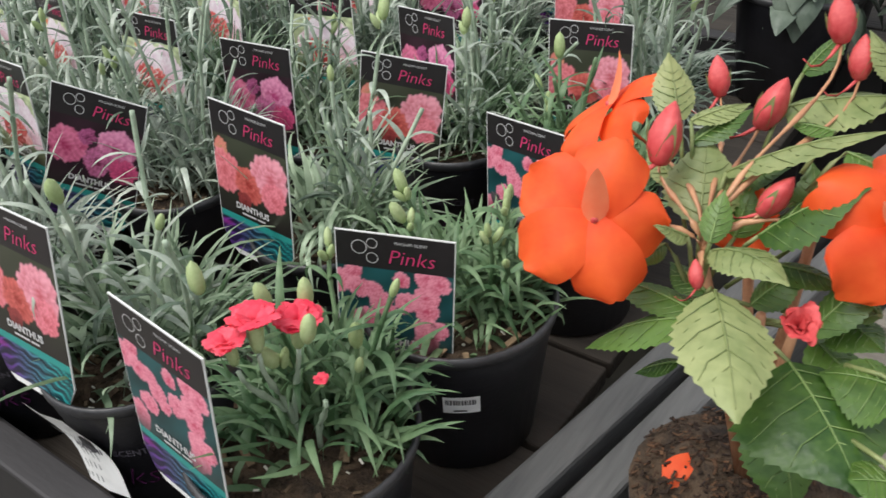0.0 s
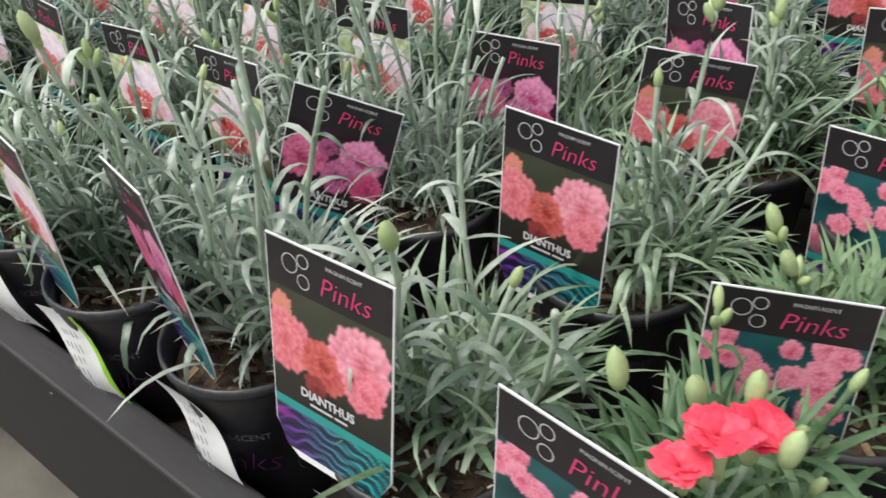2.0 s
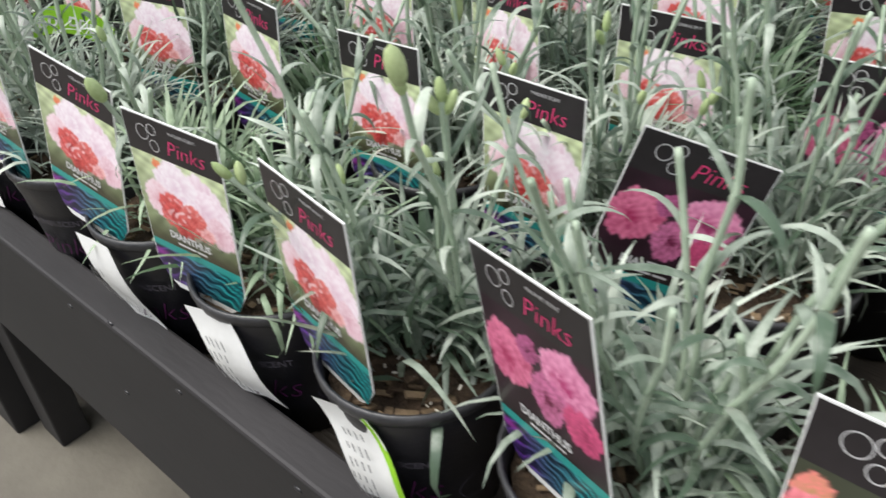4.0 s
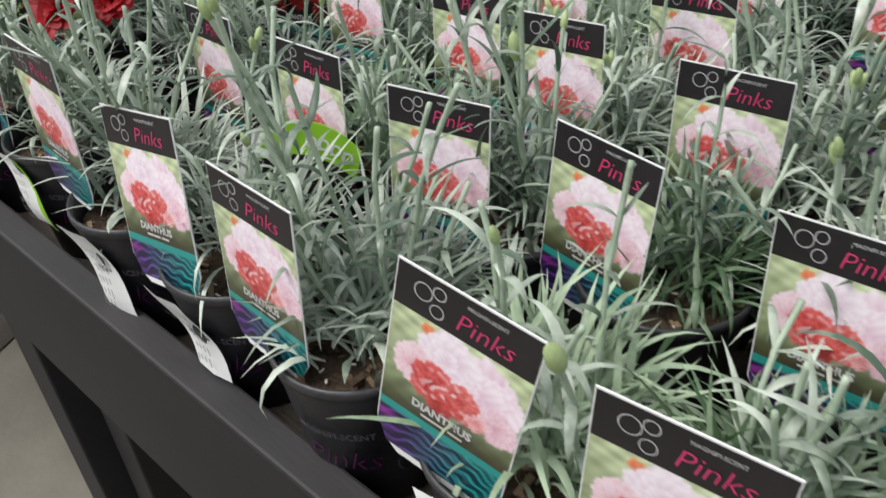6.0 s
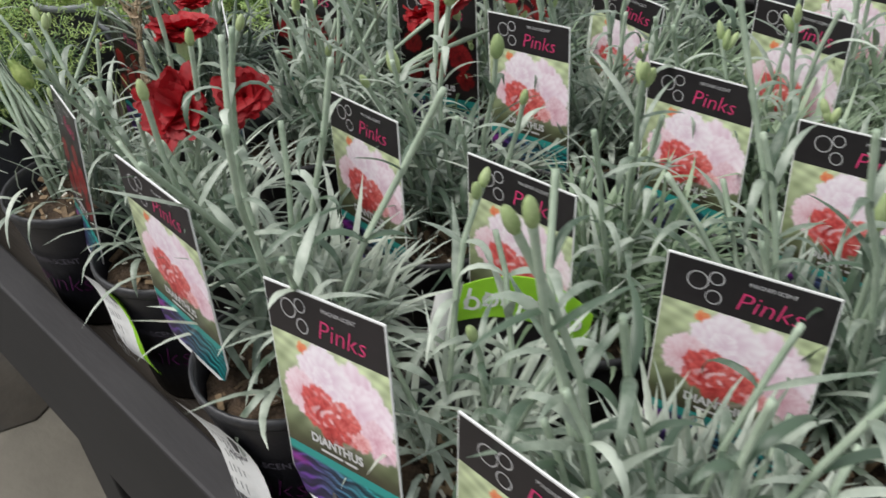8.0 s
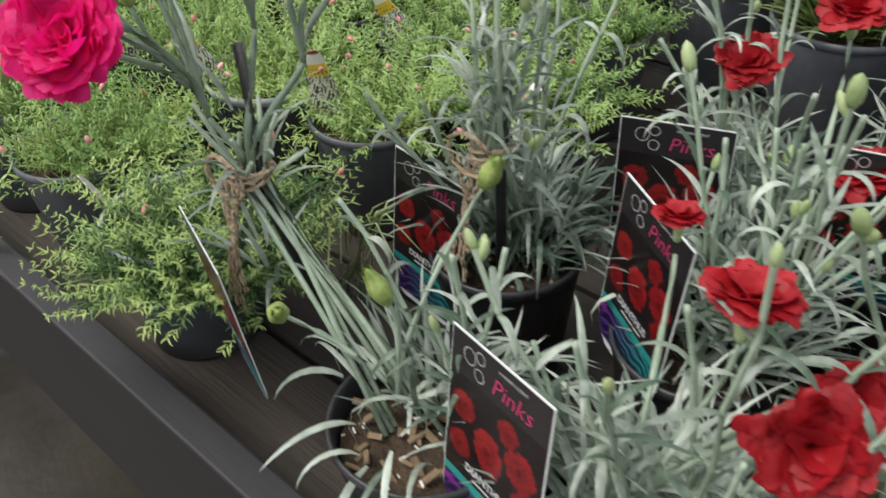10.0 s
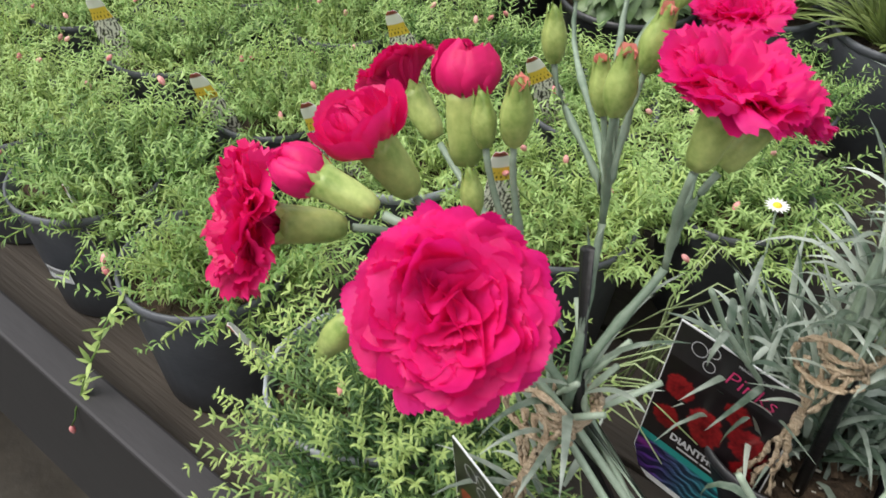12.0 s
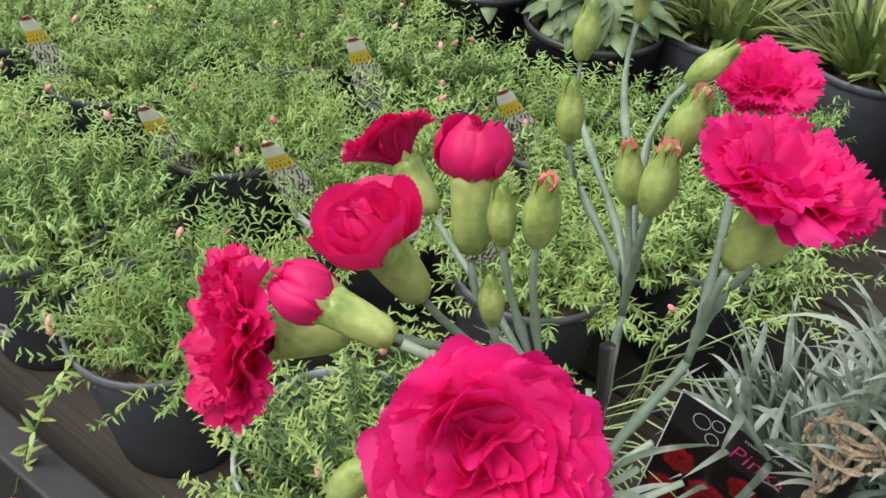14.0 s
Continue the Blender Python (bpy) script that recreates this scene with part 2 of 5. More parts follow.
def text_shape(words, size, shear=0.0, bold=0.0, width=None):
    """The outline of some words as flat triangles in x, z, centred."""
    cu = bpy.data.curves.new("words", "FONT")
    cu.body, cu.size, cu.shear, cu.offset, cu.resolution_u = words, size, shear, bold, 2
    cu.align_x, cu.align_y = "CENTER", "CENTER"
    ob = bpy.data.objects.new("words", cu)
    scene.collection.objects.link(ob)
    me = bpy.data.meshes.new_from_object(ob.evaluated_get(bpy.context.evaluated_depsgraph_get()))
    s = Shape()
    k = width / (max(v.co.x for v in me.vertices) - min(v.co.x for v in me.vertices)) if width else 1.0
    s.add([(v.co.x * k, 0, v.co.y) for v in me.vertices], [tuple(p.vertices) for p in me.polygons])
    bpy.data.objects.remove(ob)
    bpy.data.curves.remove(cu)
    bpy.data.meshes.remove(me)
    return s


def ring(s, x, z, r, w, y=0.0, sides=20):
    vs = [(x + q * math.cos(2 * math.pi * k / sides), y, z + q * math.sin(2 * math.pi * k / sides)) for k in range(sides) for q in (r, r - w)]
    s.add(vs, [(2 * k, 2 * k + 1, (2 * k + 3) % (2 * sides), (2 * k + 2) % (2 * sides)) for k in range(sides)])


def bar(s, x0, z0, x1, z1, y=0.0):
    s.add([(x0, y, z0), (x1, y, z0), (x1, y, z1), (x0, y, z1)], [(0, 1, 2, 3)])


# ---- the structure ----
def setting(name, shape, material, smooth=False, parent=None):
    ob = new(name, shape.mesh(name, material, smooth))
    if parent is None:
        ob["kind"] = "structure"
    else:
        ob.parent = parent
    return ob


s = Shape()
s.add([(-60, -60, 0), (60, -60, 0), (60, 60, 0), (-60, 60, 0)], [(0, 1, 2, 3)])
setting("ground", s, M_FLOOR)
s = Shape()
rim = [(-3.05 + (0.62 + 0.07 * math.sin(5 * g) + 0.06 * math.sin(11 * g + 1)) * math.cos(g), 0.25 + (0.75 + 0.08 * math.sin(7 * g)) * math.sin(g)) for g in [i * 0.0982 for i in range(64)]]
s.add([(x, y, 0.004) for x, y in rim], [tuple(range(64))])
setting("wet_floor_patch", s, mat("wet_concrete", (0.018, 0.015, 0.011), (0.055, 0.047, 0.036), 4, 0.32, 0.2, 60))
for name, a, b in (("wall_north", (-9, 7.0, 0), (7, 7.2, 3.2)), ("wall_south", (-9, -6.2, 0), (7, -6.0, 3.2)), ("wall_west", (-9.2, -6.2, 0), (-9, 7.2, 3.2)), ("wall_east", (7, -6.2, 0), (7.2, 7.2, 3.2))):
    s = Shape()
    s.box(a, b)
    setting(name, s, M_WALL)

BED, RIM, RAIL = 0.745, 0.88, 0.79


def bench(x0, x1, y0, y1, legs, label):
    """A staging bench: plank bed, a tall front board with a lighter top edge, boards behind, and pairs of legs."""
    b = thing("display_bench", pose((x0 + x1) / 2, (y0 + y1) / 2, 0), label, "bench")
    o = Matrix.Translation((-(x0 + x1) / 2, -(y0 + y1) / 2, 0))

    def bit(name, a, c, material, bevel=0.004):
        q = Shape()
        q.box(a, c, bevel, o)
        return part(name, q.mesh(name, material, False), b)
    bit("front_board", (x0, y0, 0.575), (x1, y0 + 0.027, RAIL - 0.006), M_TIMBER)
    bit("top_edge", (x0, y0 - 0.002, RAIL - 0.006), (x1, y0 + 0.029, RAIL), M_TOP_EDGE, 0.003)
    bit("back_board", (x0, y1 - 0.027, 0.6), (x1, y1, RAIL), M_TIMBER)
    w = 0.118
    n = int((y1 - y0 - 0.054) / w)
    for i in range(n):
        ya = y0 + 0.0275 + i * (y1 - y0 - 0.055) / n
        bit("plank", (x0 + 0.002, ya, BED - 0.022), (x1 - 0.002, ya + (y1 - y0 - 0.055) / n - 0.006, BED + random.uniform(-0.0015, 0.0)), M_PLANK, 0.003)
    for lx in legs:
        bit("leg", (lx - 0.05, y0 + 0.028, 0), (lx + 0.045, y0 + 0.09, BED - 0.023), M_TIMBER)
        bit("leg", (lx + 0.07, y0 + 0.07, 0), (lx + 0.15, y0 + 0.13, BED - 0.023), M_TIMBER)
        bit("leg", (lx - 0.05, y1 - 0.09, 0), (lx + 0.045, y1 - 0.028, BED - 0.023), M_TIMBER)
        # added dark sheet that stands for the black shade beside the legs
        bit("shade_panel", (lx + 0.16, y0 + 0.10, 0.30), (lx + 0.40, y0 + 0.125, BED - 0.03), M_TIMBER)
        bit("stretcher", (lx - 0.02, y0 + 0.092, 0.2), (lx + 0.02, y1 - 0.092, 0.28), M_TIMBER)
    return b


FRONT_BENCH = bench(-3.6, 0.035, 0.256, 1.30, (-0.35, -1.72, -3.2), "dark-stained timber staging bench with a plank bed")
# small raised black discs standing in for holes in the front board
for x, z in ((-0.896, 0.765), (-0.811, 0.790), (-0.841, 0.688), (-0.718, 0.769), (-0.572, 0.767)):
    s = Shape()
    s.lathe([(0.0003, 0.0008), (0.0022, 0.0006), (0.0030, 0.0002), (0.0031, -0.001)], 10, pose(x, 0.2556, z, 90, 0, 0) @ Matrix.Diagonal((1.3, 0.8, 1, 1)))
    dent = part("nail_head", s.mesh("nail_head", M_POT, True), FRONT_BENCH)
    dent.matrix_basis = FRONT_BENCH.matrix_basis.inverted()
bench(-4.2, 1.6, 1.36, 2.5, (-0.6, -2.2, -3.8), "dark timber staging bench behind the flower display")

# end beams of this bench and of the next one, which stand side by side at a slight angle
nb = thing("side_bench", pose(0.1, 0.26, 0), "dark timber bench standing beside the flower display", "bench")
for name, dx, z1 in (("end_beam", -0.077, 0.788), ("end_beam", -0.037, 0.784)):
    s = Shape()
    s.box((-0.0145, 0, 0.69), (0.0145, 1.1, z1), 0.004, pose(dx, 0, 0, 0, 0, -9.5))
    part(name, s.mesh(name, M_BEAM, False), nb)
for i in range(5):
    s = Shape()
    s.box((0.012, 0.02 + i * 0.2, 0.70), (1.1, 0.205 + i * 0.2, 0.722), 0.003, pose(0, 0, 0, 0, 0, -9.5))
    part("plank", s.mesh("plank", M_SIDE_PLANK, False), nb)
for lx, ly in ((0.06, 0.05), (0.2, 0.95), (1.0, -0.1), (1.15, 0.8)):
    s = Shape()
    s.box((lx - 0.03, ly - 0.03, 0), (lx + 0.03, ly + 0.03, 0.70), 0.004)
    part("leg", s.mesh("leg", M_TIMBER, False), nb)


# ---- printed plant labels ----
LW, LH = 0.088, 0.14
HEAD_Z, PHOTO_Z, STRIPE_Z = 0.111, 0.037, 0.030


def blossoms(px, pz, spots, base, rng):
    """Ink of a printed photograph: blossoms (x, z, radius, light, deep, petals) of overlapping ragged petals over a base."""
    ink = base.copy()
    for x, z, r, light, deep, petals in spots:
        light, deep = np.array(light), np.array(deep)
        rings = ((0.66, 0.44, petals + 3), (0.40, 0.40, petals + 1), (0.16, 0.30, 4)) if r > 0.007 else ((0.55, 0.52, petals), (0.10, 0.42, 2))
        for reach, size, n in rings:
            turn = rng.uniform(0, 6.28)
            for k in range(n):
                g = turn + 6.283 * k / n + rng.uniform(-0.25, 0.25)
                q = reach * rng.uniform(0.8, 1.15)
                cx, cz, rr = x + r * q * math.cos(g), z + r * q * math.sin(g), r * size * rng.uniform(0.85, 1.2)
                dx, dz = px - cx, pz - cz
                out = (dx * math.cos(g) + dz * math.sin(g)) / rr
                side = (dz * math.cos(g) - dx * math.sin(g)) / rr
                rag = 1 + 0.10 * np.sin(5 * np.arctan2(dz, dx) + turn) + 0.06 * np.sin(11 * np.arctan2(dz, dx) + k)
                inside = np.clip((rag - np.hypot(out * 0.95, side * 0.85)) / 0.16, 0, 1)[:, None]
                shade = np.clip(0.42 + 0.48 * out + 0.16 * np.sin(9 * side + 3 * out + k) + rng.uniform(-0.16, 0.16) + 0.15 * dz / rr, 0, 1)[:, None]
                ink = ink * (1 - inside) + (deep * (1 - shade) + light * shade) * inside
    return ink


def photo(kind, x0, z0, x1, z1, nx=72, nz=62):
    rng = np.random.default_rng({"white": 3, "salmon": 5, "magenta": 7, "mass": 9, "red": 11}[kind])
    gx, gz = np.meshgrid(np.linspace(x0, x1, nx), np.linspace(z0, z1, nz))
    px, pz = gx.ravel(), gz.ravel()
    u, v = (px - x0) / (x1 - x0), (pz - z0) / (z1 - z0)
    wob = (0.5 + 0.25 * np.sin(9 * u + 5 * v) + 0.25 * np.sin(17 * v - 11 * u + 2))[:, None]
    v1 = v[:, None]

    def c(*rgb):
        return np.array(rgb)[None, :]
    if kind == "white":
        blotch = (0.5 + 0.3 * np.sin(23 * u + 8 * np.sin(7 * v)) * np.sin(19 * v + 3) + 0.2 * np.sin(37 * u - 29 * v))[:, None]
        base = (c(0.05, 0.06, 0.03) * (1 - v1) + c(0.66, 0.74, 0.46) * v1) * (0.55 + 0.75 * blotch)
        side = np.clip(1.4 * np.abs(u - 0.52) - 0.15, 0, 1)[:, None]
        base = base * (1 - 0.5 * side) + c(0.30, 0.40, 0.14) * 0.5 * side * (0.4 + 0.6 * wob)
        spots = [(-0.020, 0.1050, 0.004, (0.80, 0.34, 0.14), (0.74, 0.16, 0.08), 4), (-0.008, 0.103, 0.006, (0.90, 0.72, 0.14), (0.88, 0.50, 0.08), 4), (-0.014, 0.099, 0.004, (0.82, 0.15, 0.08), (0.65, 0.05, 0.03), 3),
                 (0.022, 0.083, 0.022, (0.92, 0.80, 0.86), (0.74, 0.52, 0.62), 6), (-0.006, 0.091, 0.018, (0.92, 0.84, 0.88), (0.76, 0.58, 0.68), 6), (-0.026, 0.076, 0.013, (0.88, 0.70, 0.75), (0.72, 0.40, 0.46), 5),
                 (0.031, 0.066, 0.012, (0.86, 0.66, 0.72), (0.62, 0.30, 0.38), 5), (-0.012, 0.070, 0.014, (0.74, 0.13, 0.12), (0.34, 0.012, 0.016), 7), (0.006, 0.068, 0.012, (0.76, 0.18, 0.16), (0.38, 0.02, 0.024), 7),
                 (-0.004, 0.058, 0.009, (0.66, 0.10, 0.09), (0.28, 0.012, 0.014), 5), (0.018, 0.060, 0.007, (0.86, 0.52, 0.52), (0.60, 0.14, 0.14), 4)]
    elif kind == "salmon":
        base = c(0.018, 0.018, 0.014) * (0.6 + 0.6 * wob) + c(0.03, 0.035, 0.02) * v1
        spots = [(-0.034, 0.098, 0.008, (0.75, 0.22, 0.2), (0.4, 0.25, 0.1), 4), (-0.032, 0.078, 0.018, (0.80, 0.25, 0.29), (0.46, 0.06, 0.07), 6),
                 (-0.004, 0.072, 0.016, (0.66, 0.15, 0.13), (0.30, 0.03, 0.025), 6), (0.022, 0.086, 0.020, (0.86, 0.37, 0.45), (0.52, 0.09, 0.12), 7),
                 (0.026, 0.068, 0.013, (0.82, 0.25, 0.31), (0.5, 0.08, 0.10), 6), (-0.010, 0.055, 0.008, (0.3, 0.05, 0.05), (0.15, 0.02, 0.02), 5)]
    elif kind == "magenta":
        base = c(0.03, 0.012, 0.02) * (0.6 + 0.6 * wob)
        spots = [(-0.026, 0.080, 0.018, (0.74, 0.20, 0.34), (0.34, 0.02, 0.09), 6), (0.020, 0.088, 0.019, (0.80, 0.32, 0.50), (0.42, 0.04, 0.16), 7),
                 (0.004, 0.070, 0.014, (0.64, 0.18, 0.36), (0.12, 0.008, 0.04), 6), (0.030, 0.066, 0.013, (0.64, 0.09, 0.22), (0.26, 0.015, 0.07), 5), (-0.008, 0.094, 0.008, (0.5, 0.12, 0.28), (0.12, 0.01, 0.05), 5)]
    elif kind == "mass":
        base = c(0.012, 0.05, 0.055) * (0.5 + 1.0 * wob) + c(0.0, 0.02, 0.02) * v1
        spots = [(rng.uniform(-0.042, 0.042), rng.uniform(0.044, 0.108), rng.uniform(0.0065, 0.0095), (0.88, 0.34, 0.44), (0.56, 0.06, 0.13), 5) for i in range(24)]
    else:
        base = c(0.010, 0.006, 0.007) * (0.6 + 0.6 * wob)
        spots = [(-0.028, 0.090, 0.010, (0.27, 0.012, 0.014), (0.06, 0.001, 0.002), 5), (-0.004, 0.072, 0.013, (0.30, 0.014, 0.016), (0.07, 0.001, 0.002), 6),
                 (0.024, 0.080, 0.012, (0.29, 0.012, 0.016), (0.06, 0.001, 0.002), 6), (0.012, 0.098, 0.008, (0.24, 0.008, 0.010), (0.05, 0.001, 0.002), 5), (0.030, 0.058, 0.009, (0.25, 0.008, 0.010), (0.05, 0.001, 0.002), 5), (-0.030, 0.060, 0.009, (0.24, 0.008, 0.010), (0.05, 0.001, 0.002), 5)]
    ink = blossoms(px, pz, spots, base, rng)
    if kind == "white":
        near = np.clip(1.15 - np.hypot(px + 0.003, pz - 0.067) / 0.021, 0, 1)
        fleck = np.clip((np.sin(430 * px + 3 * np.sin(310 * pz)) * np.sin(360 * pz + 2.5 * np.sin(270 * px)) - 0.25) * 2.4, 0, 1)
        k = (near * fleck * 0.85)[:, None]
        ink = ink * (1 - k) + c(0.90, 0.66, 0.68) * k
    fade = np.clip((v - 0.05) / 0.22, 0, 1)[:, None]
    low = {"white": (0.045, 0.035, 0.022), "mass": (0.03, 0.05, 0.05)}.get(kind, (0.02, 0.016, 0.015))
    ink = ink * (0.25 + 0.75 * fade) + np.array(low) * 0.75 * (1 - fade)
    s = Shape()
    s.add(list(zip(px, np.full(px.shape, -0.0007), pz)), [(j * nx + i, j * nx + i + 1, (j + 1) * nx + i + 1, (j + 1) * nx + i) for j in range(nz - 1) for i in range(nx - 1)])
    return s.mesh("photograph", M_PRINT, True, np.c_[np.clip(ink, 0, 1), np.ones(len(ink))])


def foot_print(nx=60, nz=30):
    """The teal line and the violet and sea-green strokes at the foot of a label."""
    rng = np.random.default_rng(21)
    x0, x1, z0, z1 = -LW / 2 + 0.0008, LW / 2 - 0.0008, 0.001, PHOTO_Z
    gx, gz = np.meshgrid(np.linspace(x0, x1, nx), np.linspace(z0, z1, nz))
    px, pz = gx.ravel(), gz.ravel()
    u, v = (px - x0) / (x1 - x0), (pz - z0) / (z1 - z0)
    bow = v + 0.9 * (u - 0.35) ** 2 + 0.05 * np.sin(11 * u + 4 * v) + 0.03 * np.sin(29 * u - 9 * v)
    streak = (np.clip(0.5 + 0.5 * np.sin(34 * bow - 5 * u) + 0.35 * np.sin(71 * bow + 9 * u), 0, 1.2))[:, None]
    k = np.clip(1.5 * u - 0.25, 0, 1)[:, None]
    ink = np.array((0.075, 0.020, 0.16)) * (1 - k) + np.array((0.015, 0.26, 0.24)) * k
    ink = ink * (0.06 + 1.1 * streak ** 2) + np.array((0.006, 0.008, 0.022))
    hot = np.clip(1 - np.hypot((u - 0.05) * 2.2, (v - 0.66) * 3) / 0.35, 0, 1)[:, None]
    ink = ink * (1 - hot) + np.array((0.26, 0.03, 0.26)) * hot
    line = np.clip((v - 0.80) / 0.06, 0, 1)[:, None]
    ink = ink * (1 - line) + np.array((0.025, 0.27, 0.24)) * line
    s = Shape()
    px = px * np.clip(0.80 + 0.20 * pz / 0.018, 0.6, 1)
    s.add(list(zip(px, np.full(px.shape, -0.0007), pz)), [(j * nx + i, j * nx + i + 1, (j + 1) * nx + i + 1, (j + 1) * nx + i) for j in range(nz - 1) for i in range(nx - 1)])
    return s.mesh("foot_strip", M_PRINT, True, np.c_[np.clip(ink, 0, 1), np.ones(len(ink))])


def moved(shape, x, y, z):
    shape.v = [(a + x, b + y, c + z) for a, b, c in shape.v]
    return shape


s = Shape()
outline = [(-LW * 0.30, -0.004), (LW * 0.30, -0.004), (LW * 0.40, 0.002), (LW / 2, 0.018), (LW / 2, LH), (-LW / 2, LH), (-LW / 2, 0.018), (-LW * 0.40, 0.002)]
n = len(outline)
s.add([(x, -0.0005, z) for x, z in outline] + [(x, 0.0005, z) for x, z in outline], [tuple(range(n)), tuple(range(2 * n - 1, n - 1, -1))] + [(i, i + n, (i + 1) % n + n, (i + 1) % n) for i in range(n)])
CARD_ME = s.mesh("card", M_CARD, False)
s = Shape()
bar(s, -LW / 2 + 0.0008, HEAD_Z, LW / 2 - 0.0008, LH - 0.0008, -0.0008)
HEAD_ME = s.mesh("header", M_HEAD, False)
HEADING_ME = moved(text_shape("Pinks", 0.0165, 0.22, -0.0002, 0.034), 0.012, -0.0011, 0.1215).mesh("heading", M_PINK_INK, False)
s = moved(text_shape("DIANTHUS", 0.0082, 0, 0.0003, 0.040), -0.002, -0.0011, 0.0475)
LETTERS_ME = s.mesh("lettering", M_WHITE_INK, False)
SUB_MES = []
for x0, z0, x1, z1 in ((-0.015, 0.0405, 0.002, 0.0422), (0.0035, 0.0405, 0.013, 0.0422)):
    s = Shape()
    bar(s, x0, z0, x1, z1, -0.0011)
    SUB_MES.append(("small_print", s.mesh("small_print", M_WHITE_INK, False)))
for x, z, r in ((-0.026, 0.1275, 0.0058), (-0.0165, 0.1315, 0.0042), (-0.0165, 0.1195, 0.0045)):
    s = Shape()
    ring(s, x, z, r, 0.0006, -0.0011)
    SUB_MES.append(("ring_mark", s.mesh("ring_mark", M_WHITE_INK, False)))
SUB_MES.append(("small_print", moved(text_shape("MAGNIFI-SCENT", 0.0034, 0, 0.0, 0.024), 0.012, -0.0011, 0.1335).mesh("small_print", M_WHITE_INK, False)))
FOOT_ME = foot_print()
PHOTO_ME = {k: photo(k, -LW / 2 + 0.0008, PHOTO_Z, LW / 2 - 0.0008, HEAD_Z) for k in ("white", "salmon", "magenta", "mass", "red")}
LABEL_WORDS = {"white": "card label showing a white and red flower", "salmon": "card label showing salmon flowers", "magenta": "card label showing magenta flowers",
               "mass": "card label showing many small pink flowers", "red": "card label showing dark red flowers"}


def plant_label(kind, parent, m):
    card = part("plant_label", CARD_ME, parent, LABEL_WORDS[kind], m)
    for name, me in (("header", HEAD_ME), ("photograph", PHOTO_ME[kind]), ("foot_strip", FOOT_ME), ("heading", HEADING_ME), ("lettering", LETTERS_ME), *SUB_MES):
        part(name, me, card)
    return card


# ---- pots ----
def pot_shapes(r, h, name="pot"):
    """A tapered nursery pot with a rolled rim, open at the top."""
    s = Shape()
    q = r * 0.76
    s.lathe([(0.001, 0.0), (q - 0.004, 0.0), (q, 0.003), (r * 0.93, h * 0.80), (r * 0.945, h * 0.82), (r * 0.985, h - 0.008), (r * 0.985, h - 0.004),
             (r * 0.95, h - 0.004), (r * 0.90, h * 0.7), (r * 0.87, h * 0.55)], 36)
    rim = Shape()
    rim.lathe([(r * 0.975, h - 0.010), (r * 1.0, h - 0.009), (r * 1.012, h - 0.004), (r * 1.0, h + 0.0005), (r * 0.965, h), (r * 0.955, h - 0.006)], 36)
    return s, rim


def soil_shape(r, z, seed, bumps=0.004):
    rng = random.Random(seed)
    s, n = Shape(), 20
    vs, fs = [(0, 0, z + rng.uniform(0, bumps))], []
    for j in range(1, 6):
        for k in range(n):
            g, q = 2 * math.pi * k / n, r * j / 5
            vs.append((q * math.cos(g), q * math.sin(g), z + rng.uniform(-bumps, bumps) * (j < 5)))
    for k in range(n):
        fs.append((0, 1 + k, 1 + (k + 1) % n))
        for j in range(4):
            a, b = 1 + j * n + k, 1 + j * n + (k + 1) % n
            fs.append((a, a + n, b + n, b))
    s.add(vs, fs)
    return s


def grit_shape(r, z, seed, n, size):
    rng = random.Random(seed)
    s = Shape()
    for i in range(n):
        g, q = rng.uniform(0, 6.28), r * math.sqrt(rng.random())
        m = pose(q * math.cos(g), q * math.sin(g), z + rng.uniform(0.001, 0.006), rng.uniform(-30, 30), rng.uniform(-30, 30), rng.uniform(0, 360))
        a = size * rng.uniform(0.5, 1.3)
        s.box((-a, -a * 0.35, -a * 0.14), (a, a * 0.35, a * 0.14), 0, m)
    return s


POTS = {}
for r, h in ((0.0655, RIM - BED), (0.078, RIM - BED)):
    a, b = pot_shapes(r, h)
    POTS[r] = (a.mesh("pot", M_POT), b.mesh("rim", M_POT_RIM), [soil_shape(r * 0.90, h - 0.022, i).mesh("soil", M_SOIL) for i in range(3)],
               [grit_shape(r * 0.85, h - 0.021, i, 46, 0.006).mesh("bark", M_CHIP, False) for i in range(3)], [grit_shape(r * 0.85, h - 0.019, i + 9, 22, 0.0022).mesh("perlite", M_PERLITE, False) for i in range(3)])


def on_pot(shape, r, h, z0, turn):
    """Wraps a flat drawing (x, z) round a pot's tapered side at height z0."""
    out = []
    for x, y, z in shape.v:
        zz = z0 + z
        q = r * (0.76 + 0.175 * zz / (h * 0.8)) + 0.0012
        g = turn + x / q
        out.append((q * math.cos(g), q * math.sin(g), zz))
    shape.v = out
    return shape


s = text_shape("Pinks", 0.030, 0.28, -0.0005, 0.058)
POT_WORD = on_pot(s, 0.0655, 0.135, 0.058, radians(-66)).mesh("pot_print", M_DIM_INK, False)
s = text_shape("MAGNIFI-SCENT", 0.009, 0, 0.0001, 0.060)
POT_LINE = on_pot(s, 0.0655, 0.135, 0.086, radians(-66)).mesh("pot_print", M_DIM_RING, False)
POT_RINGS = []
for x, z, r in ((0.012, 0.004, 0.012), (0.034, 0.014, 0.009), (0.033, -0.010, 0.009)):
    s = Shape()
    ring(s, x, z, r, 0.0009)
    POT_RINGS.append(on_pot(s, 0.0655, 0.135, 0.045, radians(-25)).mesh("printed_ring", M_DIM_RING, False))


